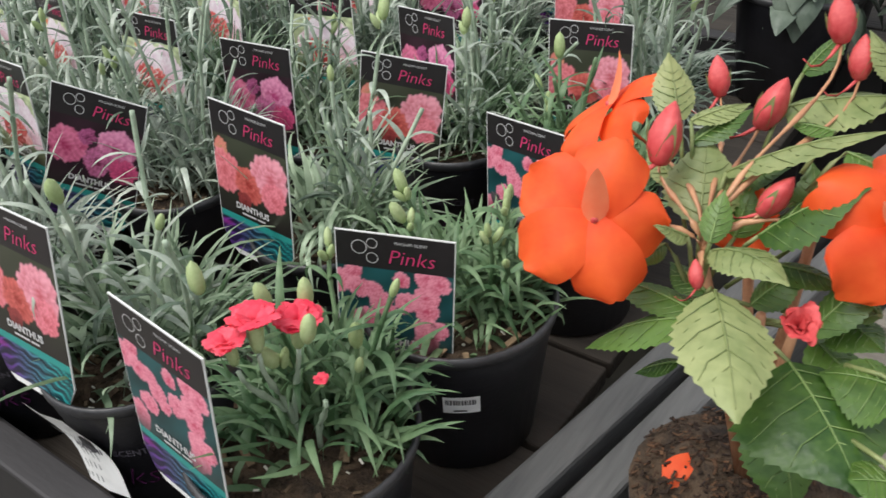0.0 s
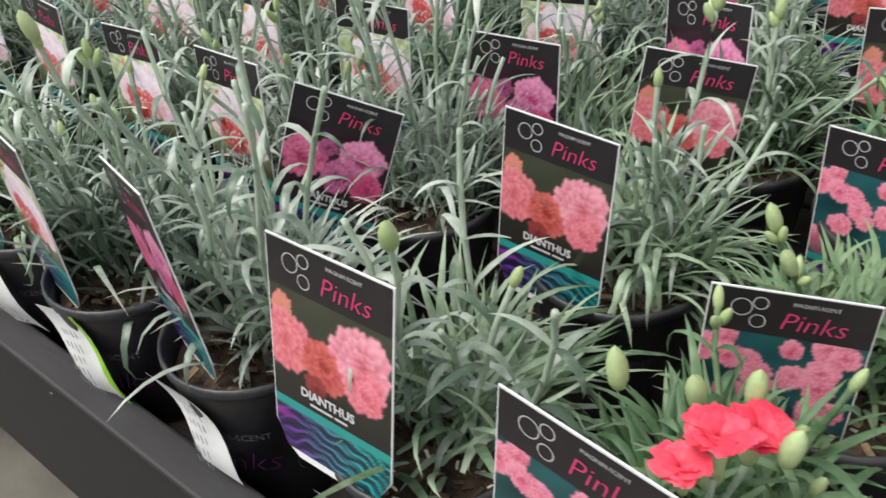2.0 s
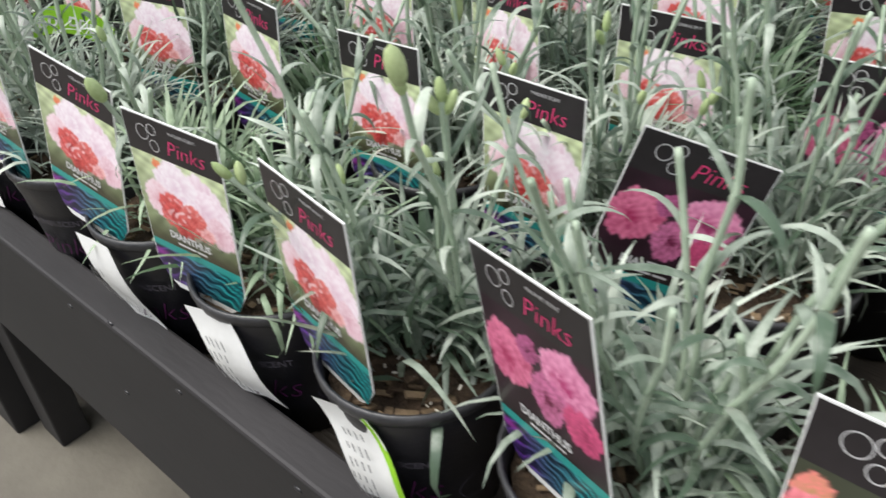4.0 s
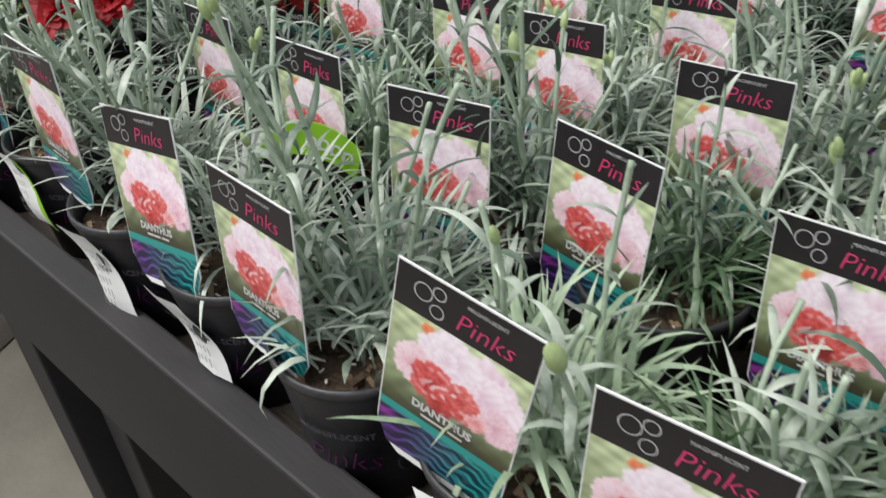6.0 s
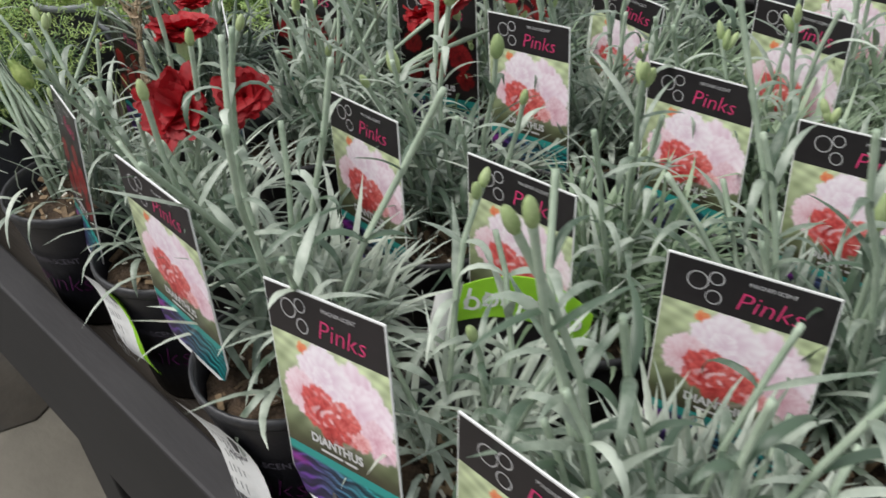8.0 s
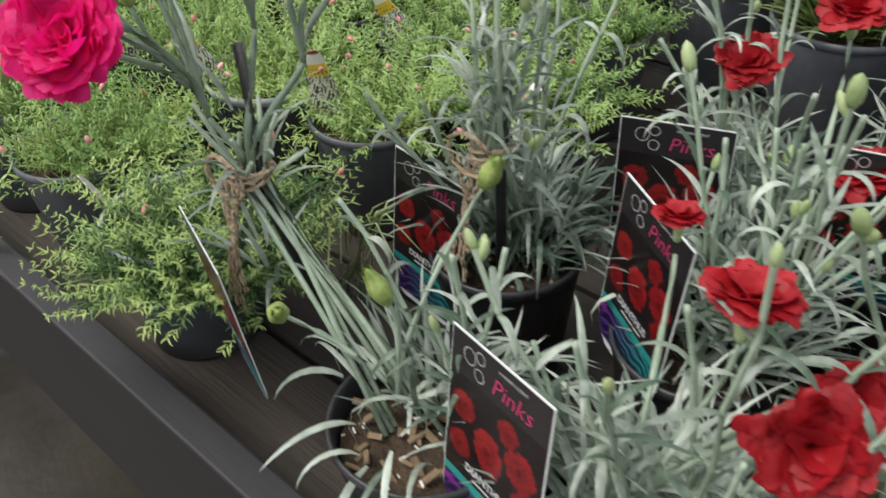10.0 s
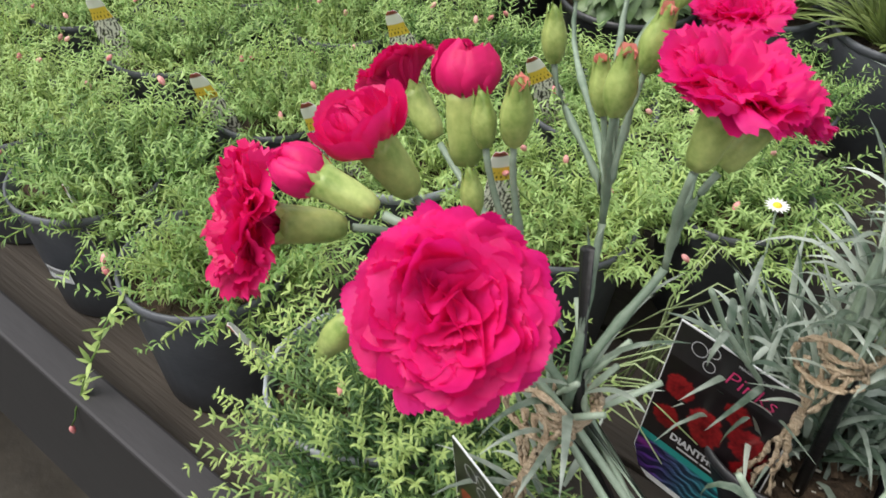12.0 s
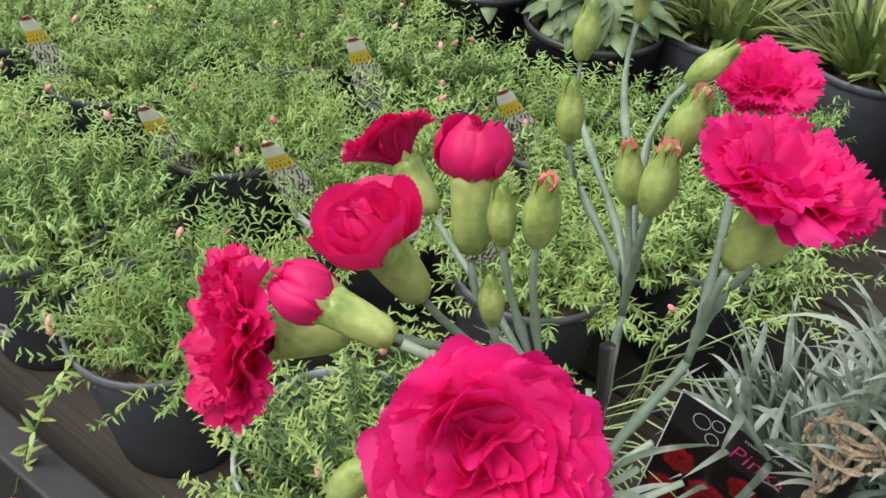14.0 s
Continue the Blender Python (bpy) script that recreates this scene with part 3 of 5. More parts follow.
def strip_label(parent, turn, length, seed):
    """A folded white care strip that hangs from the rim down the side of a pot."""
    rng = random.Random(seed)
    g, w = Shape(), 0.021
    grn, ink = Shape(), Shape()
    c, n = Vector((math.cos(turn), math.sin(turn), 0)), 9
    side = Vector((-c.y, c.x, 0))
    rows = []
    for i in range(n + 1):
        q = i / n
        out = 0.066 + 0.004 * math.sin(q * 5 + seed) + 0.003 - 0.011 * q
        p = c * out + Vector((0, 0, RIM - BED - 0.006 - q * length)) + side * (-0.012 + 0.024 * q + 0.003 * math.sin(3 * q))
        rows.append(p)
    for a, off0, off1, lift in ((g, -w, w, 0.0), (grn, w * 0.80, w * 1.04, 0.0008)):
        vs = []
        for i, p in enumerate(rows):
            cup = c * (0.004 * math.sin(i * 0.7 + seed))
            vs += [p + side * off0 + c * lift, p + side * ((off0 + off1) / 2) + cup * 0.6 + c * lift, p + side * off1 + c * lift]
        fs = [(3 * i + k, 3 * i + k + 1, 3 * i + k + 4, 3 * i + k + 3) for i in range(n) for k in (0, 1)]
        a.add(vs, fs)
    for i in range(2, n - 1):
        for off in (-0.010, -0.006, -0.001, 0.004):
            p = rows[i] + side * off + c * (0.0035 + 0.003 * math.sin(i * 0.7 + seed))
            d = (rows[i + 1] - rows[i]) * rng.uniform(0.5, 0.9)
            ink.add([p, p + side * 0.0012, p + side * 0.0012 + d, p + d], [(0, 1, 2, 3)])
    b = part("care_strip", g.mesh("care_strip", M_CARD), parent, "white paper care strip with small grey print")
    if seed % 3 == 1:
        part("green_edge", grn.mesh("green_edge", M_LIME), b)
    part("fine_print", ink.mesh("fine_print", M_GREY_INK, False), b)


def barcode(parent, turn, r, z0):
    a, k = Shape(), Shape()
    for i in range(6):
        bar(a, -0.014 + i * 0.00467, -0.009, -0.014 + (i + 1) * 0.00467, 0.009)
    rng = random.Random(4)
    x = -0.012
    while x < 0.011:
        w = rng.uniform(0.0004, 0.0013)
        bar(k, x, 0.001, x + w, 0.0065)
        x += w + rng.uniform(0.0005, 0.0012)
    bar(k, -0.006, -0.0065, 0.004, -0.005)
    st = part("barcode_sticker", on_pot(a, r, 0.135, z0, turn).mesh("barcode_sticker", M_CARD, False), parent, "white price sticker with a barcode")
    k2 = on_pot(k, r, 0.135, z0, turn)
    k2.v = [(x * 1.012, y * 1.012, z) for x, y, z in k2.v]
    part("barcode", k2.mesh("barcode", M_HEAD, False), st)


# ---- dianthus foliage, stems, buds and flowers ----
def tuft(seed, leaves, length, reach, fat=1.0):
    """A dense cushion of narrow arching leaves (z 0 is the soil); few lean out over the front, where the label stands."""
    rng = random.Random(seed)
    s = Shape()
    i = 0
    while i < leaves:
        q, g = reach * math.sqrt(rng.random()), rng.uniform(0, 6.283)
        x, y = q * math.cos(g), q * math.sin(g)
        az = rng.uniform(0, 6.283) if rng.random() < 0.4 else g + rng.uniform(-0.8, 0.8)
        if (y < -0.026 or math.sin(az) < -0.2 and y < 0.03) and rng.random() < 0.90:
            continue
        i += 1
        el = radians(rng.triangular(12, 88, 62))
        curl = rng.random() < 0.3
        s.blade((x, y, rng.uniform(0, 0.04)), az, el, length * rng.uniform(0.5, 1.35), rng.uniform(0.0032, 0.0058) * fat,
                rng.uniform(2.0, 4.2) if curl else rng.uniform(0.1, 1.8), 6, rng.uniform(-1.0, 1.0), rng.uniform(0.1, 0.5))
    return s


def stalks(seed, n, tall, spread, stem_mat, leaf_mat):
    """Upright jointed stems, each one mesh with its pairs of narrow leaves; returns (stem, leaves, tip, direction) rows."""
    rng = random.Random(seed)
    out = []
    for i in range(n):
        st, lf = Shape(), Shape()
        g, q = rng.uniform(0, 6.283), 0.034 * math.sqrt(rng.random())
        p = Vector((q * math.cos(g), abs(q * math.sin(g)) - 0.012, 0))
        d = Vector((math.cos(g) * spread * rng.random(), math.sin(g) * spread * rng.random(), 1)).normalized()
        h = tall * rng.uniform(0.55, 1.2)
        k = rng.randint(5, 6)
        pts, rad = [p.copy()], [0.0026]
        turn = rng.uniform(0, 3.14)
        for j in range(1, k + 1):
            d = (d + Vector((rng.uniform(-0.15, 0.15), rng.uniform(-0.15, 0.15), 0.02))).normalized()
            p = p + d * (h / k)
            pts += [p - d * 0.004, p - d * 0.001, p + d * 0.003]
            rad += [0.0018, 0.0030 - 0.0002 * j, 0.0017]
            turn += 1.57
            if j < k:
                for side in (0, math.pi):
                    lf.blade(p, turn + side + rng.uniform(-0.3, 0.3), radians(rng.uniform(30, 75)), rng.uniform(0.035, 0.078) * (1.15 - 0.5 * j / k), rng.uniform(0.0046, 0.0070), rng.uniform(0.4, 3.4), 7, rng.uniform(-0.9, 0.9), 0.35)
        st.tube(pts, rad, 7)
        out.append((st.mesh("stem", stem_mat), lf.mesh("stem_leaves", leaf_mat), p.copy(), d.copy()))
    return out


def bud_shape(length=0.02, r=0.0042, tip=0.3):
    s = Shape()
    s.lathe([(0.0008, -0.001), (r * 0.55, 0.0), (r * 0.95, length * 0.18), (r * 1.05, length * 0.40), (r * 0.98, length * 0.62), (r * 0.7, length * 0.84), (r * tip, length * 0.96), (0.0003, length)], 12, None, 5, 0.05)
    return s


BUD_ME = bud_shape(0.0135, 0.0028).mesh("bud", M_BUD)
BUD_BIG_ME = bud_shape(0.021, 0.0046, 0.2).mesh("bud", M_BUD)
FOLIAGE = {"blue": [], "mid": [], "green": [], "sparse": []}
for i in range(7):
    FOLIAGE["blue"].append((tuft(100 + i, 225, 0.082, 0.05, 1.25).mesh("foliage", M_PINK_LEAF), stalks(200 + i, 12, 0.215, 0.5, M_STEM, M_PINK_LEAF)))
for i in range(2):
    FOLIAGE["sparse"].append((tuft(160 + i, 95, 0.078, 0.045).mesh("foliage", M_PINK_LEAF), stalks(260 + i, 5, 0.16, 0.4, M_STEM, M_PINK_LEAF)))
for i in range(4):
    FOLIAGE["mid"].append((tuft(120 + i, 270, 0.074, 0.05, 1.2).mesh("foliage", M_MID_LEAF), stalks(220 + i, 6, 0.175, 0.5, M_STEM, M_PINK_LEAF)))
for i in range(3):
    FOLIAGE["green"].append((tuft(140 + i, 300, 0.050, 0.058, 1.35).mesh("foliage", M_GREEN_LEAF), stalks(240 + i, 9, 0.115, 0.6, M_GREEN_LEAF, M_GREEN_LEAF)))


def aim(p, d, roll=0.0):
    return Matrix.Translation(p) @ Vector(d).to_track_quat("Z", "Y").to_matrix().to_4x4() @ pose(0, 0, 0, 0, 0, roll)


def blossom(r, petals, seed, spread=95, ruffle=0.10, teeth=0.03, closed=8, nu=6, nv=13, wide=0.62, cupped=0.05, dome=1.15):
    """A double flower: ruffled petals with a finely cut rim, from an upright heart to a flat outer ring; z is its axis."""
    rng = random.Random(seed)
    s = Shape()
    for i in range(petals):
        f = (i + 0.5) / petals
        az = i * 2.39996 + rng.uniform(-0.3, 0.3)
        tilt = radians(closed + (spread - closed) * f ** 0.75 + rng.uniform(-9, 9))
        ln = r * (0.62 + 0.40 * f) * rng.uniform(0.88, 1.08)
        half = wide * ln * rng.uniform(0.8, 1.1)
        ph, fr, ph2 = rng.uniform(0, 6.28), rng.uniform(3.5, 6.5), rng.uniform(0, 6.28)
        jag = [(teeth if k % 2 else -teeth) * rng.uniform(0.3, 1.2) for k in range(nv)]
        cup = cupped + rng.uniform(-0.3, 0.3)
        tall = dome - (dome - 0.9) * f
        vs = []
        for a in range(nu + 1):
            u = a / nu
            th = tilt * (0.40 + 0.60 * u) + cup * u * u
            for b in range(nv):
                v = 2 * b / (nv - 1) - 1
                rad = ln * u * (1 + (jag[b] if a == nu else 0.0)) * (1 - 0.36 * v * v * u)
                wv = half * math.sin(1.35 * v) / math.sin(1.35) * (0.10 + 0.90 * u ** 0.85)
                lift = ruffle * r * u ** 1.6 * (math.sin(fr * v + ph) + 0.45 * math.sin(2.1 * fr * v + ph2))
                x = rad * math.sin(th) + lift * math.cos(th)
                z = rad * math.cos(th) * tall - lift * math.sin(th)
                vs.append((x * math.cos(az) - wv * math.sin(az), x * math.sin(az) + wv * math.cos(az), z))
        s.add(vs, [(a * nv + b, a * nv + b + 1, (a + 1) * nv + b + 1, (a + 1) * nv + b) for a in range(nu) for b in range(nv - 1)])
    return s

def carnation(r, petals, seed, spread=98, ruffle=0.10, freq=4.0, teeth=0.03, closed=8, fan=0.62, heart=0.5, tall=0.8, nu=9, nv=33, outer=0.65, core=0):
    """A double flower: fan-shaped petals that rise from a narrow claw, turn outwards and end in a frilled saw-cut rim, round a heart of folded ones."""
    rng = random.Random(seed)
    s = Shape()
    for i in range(-core, petals):
        f = max(0.0, (i + 0.5) / petals)
        az = i * 2.39996 + rng.uniform(-0.5, 0.5)
        end = radians(closed + (spread - closed) * f ** outer + rng.uniform(-12, 12))
        begin = min(radians(16), end) * rng.uniform(0.4, 1.0)
        ln = r * (0.80 + 0.40 * f) * rng.uniform(0.93, 1.05)
        half = fan * ln * rng.uniform(0.78, 1.15)
        ph, ph2, fr = rng.uniform(0, 6.28), rng.uniform(0, 6.28), freq * rng.uniform(0.7, 1.35)
        frill = ruffle
        if i < 0:
            end, begin, ln, half, frill = radians(rng.uniform(4, 40)), radians(rng.uniform(-22, 6)), r * rng.uniform(0.82, 0.98), r * rng.uniform(0.30, 0.44), ruffle * 1.5
        jag = [(teeth if k % 2 else -teeth) * rng.uniform(0.2, 1.4) for k in range(nv)]
        cup, edge, skew = rng.uniform(-0.25, 0.3), heart * (1 - f) ** 1.5 * rng.uniform(0.4, 1.3), rng.uniform(-0.25, 0.25)
        x, z, vs = 0.0, 0.0, []
        for a in range(nu + 1):
            u = a / nu
            q = min(1.0, max(0.0, (u - 0.10) / 0.75))
            th = begin + (end - begin) * q * q * (3 - 2 * q) + cup * u ** 3
            g = min(1.0, max(0.0, (u - 0.08) / 0.80))
            g = 0.14 + 0.86 * g * g * (3 - 2 * g)
            for b in range(nv):
                v = 2 * b / (nv - 1) - 1
                back = ln * (0.20 * v * v * u ** 3 - (jag[b] if a == nu else 0.3 * jag[b] if a == nu - 1 else 0.0) + skew * 0.2 * v * u)
                out = frill * r * u ** 2.2 * (math.sin(fr * v + ph) + 0.45 * math.sin(2.2 * fr * v + ph2)) - edge * half * g * v * v
                wv = half * g * math.sin(1.45 * v) / math.sin(1.45)
                px = x - back * math.sin(th) + out * math.cos(th)
                pz = (z - back * math.cos(th)) * tall - out * math.sin(th)
                vs.append((px * math.cos(az) - wv * math.sin(az), px * math.sin(az) + wv * math.cos(az), pz))
            x += math.sin(th) * ln / nu
            z += math.cos(th) * ln / nu
        s.add(vs, [(a * nv + b, a * nv + b + 1, (a + 1) * nv + b + 1, (a + 1) * nv + b) for a in range(nu) for b in range(nv - 1)])
    return s


def cup_flower(r, petals, seed, spread, ruffle, freq, teeth=0.035, closed=6, cupped=0.0, dome=1.0, wrap=0.7, nu=8, nv=25, inner=0.62):
    """A half-open flower whose petals hug the axis and overlap like a cup."""
    rng = random.Random(seed)
    s = Shape()
    for i in range(petals):
        f = (i + 0.5) / petals
        az = i * 2.39996 + rng.uniform(-0.35, 0.35)
        tilt = radians(closed + (spread - closed) * f ** 0.62 + rng.uniform(-11, 11))
        ln = r * (inner + (1 - inner) * f ** 0.7) * rng.uniform(0.84, 1.09)
        ph, ph2, fr = rng.uniform(0, 6.28), rng.uniform(0, 6.28), freq * rng.uniform(0.75, 1.3)
        jag = [(teeth if k % 2 else -teeth) * rng.uniform(0.3, 1.3) for k in range(nv)]
        cup = cupped + rng.uniform(-0.22, 0.22)
        tall = dome + (0.92 - dome) * f
        vs = []
        for a in range(nu + 1):
            u = a / nu
            th = max(-0.25, tilt * (0.30 + 0.70 * u ** 0.8) + cup * u * u)
            for b in range(nv):
                v = 2 * b / (nv - 1) - 1
                rr = ln * u * (1 + (jag[b] if a == nu else 0.35 * jag[b] if a == nu - 1 else 0.0)) * (1 - 0.10 * v ** 4)
                lift = ruffle * r * u ** 2.0 * (math.sin(fr * v + ph) + 0.5 * math.sin(1.9 * fr * v + ph2))
                x = rr * math.sin(th) + lift * math.cos(th)
                z = rr * math.cos(th) * tall - lift * math.sin(th)
                g = az + wrap * v * (0.5 + 0.5 * u)
                vs.append((x * math.cos(g), x * math.sin(g), z - 0.12 * r * v * v * u))
        s.add(vs, [(a * nv + b, a * nv + b + 1, (a + 1) * nv + b + 1, (a + 1) * nv + b) for a in range(nu) for b in range(nv - 1)])
    return s


def calyx_shape(length, r, bracts=False):
    """The green tube under a flower, with five blunt teeth and, if wanted, small bracts round its foot."""
    s = Shape()
    s.lathe([(0.0015, -length), (r * 0.55, -length * 0.98), (r * 0.82, -length * 0.80), (r * 0.95, -length * 0.45), (r * 1.0, -length * 0.10), (r * 1.08, length * 0.06), (r * 0.9, length * 0.04)], 20, None, 5, 0.05)
    if bracts:
        for i in range(5):
            s.blade((r * 0.98 * math.cos(i * 1.2566), r * 0.98 * math.sin(i * 1.2566), -length * 0.12), i * 1.2566, radians(72), length * 0.34, r * 1.15, 0.1, 4, 0, -0.45, 1.6)
        for i in range(4):
            s.blade((r * 0.55 * math.cos(i * 1.5708), r * 0.55 * math.sin(i * 1.5708), -length * 0.97), i * 1.5708, radians(58), length * 0.36, r * 1.1, -0.55, 4, 0, -0.4, 1.6)
    return s


SMALL_RED = [carnation(0.0255, 27, 30 + i, 122, 0.06, 3.2, 0.02, 15, 0.72, 0.5, 1.0, 8, 21).mesh("flower", M_RED) for i in range(3)]
SMALL_CORAL = [carnation(0.0185, 17, 40 + i, 104, 0.06, 3.2, 0.03, 45, 0.62, 0.3, 0.7, 7, 19).mesh("flower", M_CORAL) for i in range(2)]
SMALL_CALYX = calyx_shape(0.02, 0.0048).mesh("calyx", M_BUD)

# ---- the display of potted dianthus ----
POT_WORDS = {"white": "black pot of grey-green dianthus with a white and red flower label", "salmon": "black pot of dianthus with a salmon flower label",
             "magenta": "black pot of dianthus with a magenta flower label", "mass": "black pot of low green dianthus with a pink flower label",
             "red": "black pot of budding dianthus with a dark red flower label"}
count = 0


def label_pose(corners, o):
    """The pose of a label from its upper corners and, where given, the foot of its right edge."""
    tl, tr = Vector(corners[0]), Vector(corners[1])
    x = (tr - tl).normalized()
    up = tr - Vector(corners[2]) if len(corners) > 2 else Vector((0, 0.08, 1))
    z = (up - x * up.dot(x)).normalized()
    y = z.cross(x)
    at = (tl + tr) / 2 - z * LH - o
    return Matrix(((x.x, y.x, z.x, at.x), (x.y, y.y, z.y, at.y), (x.z, y.z, z.z, at.z), (0, 0, 0, 1)))


def dianthus(corners, kind, leaf="blue", r=0.0655, strip=None, words=True, buds=0.7, px=None, py=None, sticker=None):
    """One potted plant; corners: the upper corners of its label, or its middle (x, y) and turn."""
    global count
    count += 1
    rng = random.Random(count * 17)
    if len(corners) == 3 and not isinstance(corners[0], tuple):
        tx, ty, turn = corners
        h = Vector((0.044 * math.cos(radians(turn)), 0.044 * math.sin(radians(turn)), rng.uniform(-0.003, 0.003)))
        mid = Vector((tx, ty, 0.992 + rng.uniform(-0.012, 0.01)))
        corners = (tuple(mid - h), tuple(mid + h))
    tx, ty = (corners[0][0] + corners[1][0]) / 2, (corners[0][1] + corners[1][1]) / 2
    cx, cy = tx + 0.026 if px is None else px, ty + 0.040 if py is None else py
    t = thing("potted_dianthus", pose(cx, cy, BED), POT_WORDS[kind], "potted plant", "dianthus on the bench")
    pm, rm, soils, barks, grits = POTS[r]
    part("pot", pm, t)
    part("rim", rm, t)
    spin = pose(0, 0, 0, 0, 0, rng.uniform(0, 360))
    part("soil", soils[count % 3], t, "", spin)
    part("bark", barks[count % 3], t, "", spin)["kind"] = "stuff"
    part("perlite", grits[count % 3], t, "", spin)["kind"] = "stuff"
    fol, stems = FOLIAGE[leaf][count % len(FOLIAGE[leaf])]
    flip = -1 if rng.random() < 0.5 else 1
    gm = pose(0.004, 0.012, RIM - BED - 0.024, 0, 0, rng.uniform(-28, 28)) @ Matrix.Diagonal((flip * rng.uniform(0.92, 1.1), rng.uniform(0.95, 1.1), rng.uniform(0.88, 1.1), 1))
    part("foliage", fol, t, "", gm)
    for st, lf, p, d in stems:
        b = part("stem", st, t, "", gm)
        part("stem_leaves", lf, b)
        if rng.random() < 0.5 * buds:
            part("bud", BUD_BIG_ME if rng.random() < 0.3 else BUD_ME, b, "", aim(p, d))
            for k in range(rng.choice((0, 0, 1, 2))):
                q = Vector((rng.uniform(-1, 1), rng.uniform(-1, 1), 1.4)).normalized()
                part("bud", BUD_ME, b, "", aim(p - d * 0.010 + q * 0.004, q))
    plant_label(kind, t, label_pose(corners, Vector((cx, cy, BED))))
    if words:
        part("pot_print", POT_WORD, t)
        part("pot_print", POT_LINE, t)
        for me in POT_RINGS:
            part("printed_ring", me, t)
    if strip is not None:
        strip_label(t, radians(strip), rng.uniform(0.078, 0.098), count)
    if sticker is not None:
        barcode(t, radians(sticker), r, 0.085)
    return t


# front row
D_MASS = dianthus(((-0.121, 0.297, 0.999), (-0.035, 0.290, 0.995), (-0.030, 0.283, 0.88)), "mass", "green", 0.078, px=-0.050, py=0.356, buds=1.8)
dianthus(((-0.273, 0.304, 1.017), (-0.191, 0.307, 1.015), (-0.177, 0.286, 0.884)), "salmon", "mid", strip=-84, px=-0.213, py=0.345)
dianthus(((-0.446, 0.308, 1.010), (-0.354, 0.283, 1.022), (-0.349, 0.289, 0.887)), "magenta", "blue", strip=-88, px=-0.373, py=0.340)
dianthus(((-0.586, 0.294, 1.010), (-0.503, 0.281, 1.009), (-0.488, 0.280, 0.881)), "white", "blue", strip=-80, px=-0.520, py=0.335)
dianthus(((-0.721, 0.286, 1.006), (-0.638, 0.298, 1.001), (-0.625, 0.296, 0.873)), "white", "mid", strip=-78, px=-0.660, py=0.336)
dianthus(((-0.843, 0.286, 1.020), (-0.755, 0.297, 1.002), (-0.758, 0.288, 0.880)), "white", "mid", strip=-84, px=-0.802, py=0.334)
dianthus(((-1.026, 0.294, 1.003), (-0.947, 0.293, 1.000), (-0.932, 0.285, 0.869)), "white", "blue", px=-0.950, py=0.334)
dianthus(((-1.174, 0.296, 1.001), (-1.087, 0.305, 1.011), (-1.056, 0.288, 0.891)), "white", "sparse", strip=-86, px=-1.096, py=0.338)
dianthus(((-1.320, 0.296, 1.021), (-1.237, 0.293, 1.019), (-1.241, 0.289, 0.880)), "white", "blue", strip=-82, px=-1.241, py=0.334)
D_RED = dianthus(((-1.542, 0.343, 0.985), (-1.456, 0.324, 0.99), (-1.415, 0.298, 0.88)), "red", "blue", strip=-86, px=-1.417, py=0.352)
D_STAKED = dianthus(((-1.783, 0.316, 0.972), (-1.699, 0.289, 0.970), (-1.650, 0.283, 0.88)), "red", "sparse", px=-1.574, py=0.344, buds=0.4)
# second row
dianthus(((-0.100, 0.458, 0.960), (-0.016, 0.494, 0.955)), "mass", "green", 0.078, px=-0.042, py=0.525, sticker=-55, buds=1.8)
dianthus(((-0.273, 0.507, 1.003), (-0.182, 0.505, 0.999)), "salmon", "mid")
dianthus(((-0.450, 0.475, 0.993), (-0.378, 0.520, 0.963)), "magenta", "blue")
dianthus(((-0.577, 0.478, 0.996), (-0.491, 0.474, 0.998)), "white", "blue")
dianthus(((-0.732, 0.482, 0.987), (-0.648, 0.484, 0.990)), "white", "blue")
dianthus(((-0.892, 0.484, 0.995), (-0.807, 0.478, 0.990)), "white", "mid", px=-0.818, py=0.516)
dianthus(((-1.030, 0.455, 0.994), (-0.946, 0.475, 0.992)), "white", "blue")
D_GREEN = dianthus(((-1.187, 0.467, 0.991), (-1.102, 0.467, 0.993)), "white", "mid")
dianthus(((-1.340, 0.474, 0.987), (-1.258, 0.467, 0.991)), "white", "blue")
D_RED2 = dianthus((-1.500, 0.490, -30), "red", "blue")
D_STAKED2 = dianthus(((-1.734, 0.485, 0.962), (-1.647, 0.476, 0.958)), "red", "blue", px=-1.652, py=0.525, buds=0.5)
# third row
dianthus(((-0.114, 0.678, 0.955), (-0.023, 0.662, 0.960)), "mass", "green", 0.078, py=0.718)
dianthus(((-0.267, 0.694, 0.978), (-0.186, 0.723, 0.967)), "salmon", "mid")
for x, y, k, a in ((-0.366, 0.646, "magenta", 7), (-0.525, 0.640, "white", 5), (-0.676, 0.622, "white", -10), (-0.835, 0.622, "white", 6), (-1.000, 0.630, "white", 2), (-1.128, 0.650, "white", 0),
                   (-1.285, 0.642, "white", 0), (-1.420, 0.668, "red", 14), (-1.560, 0.618, "red", 20)):
    dianthus((x, y, a), k, random.choice(("blue", "blue", "mid")), words=False)
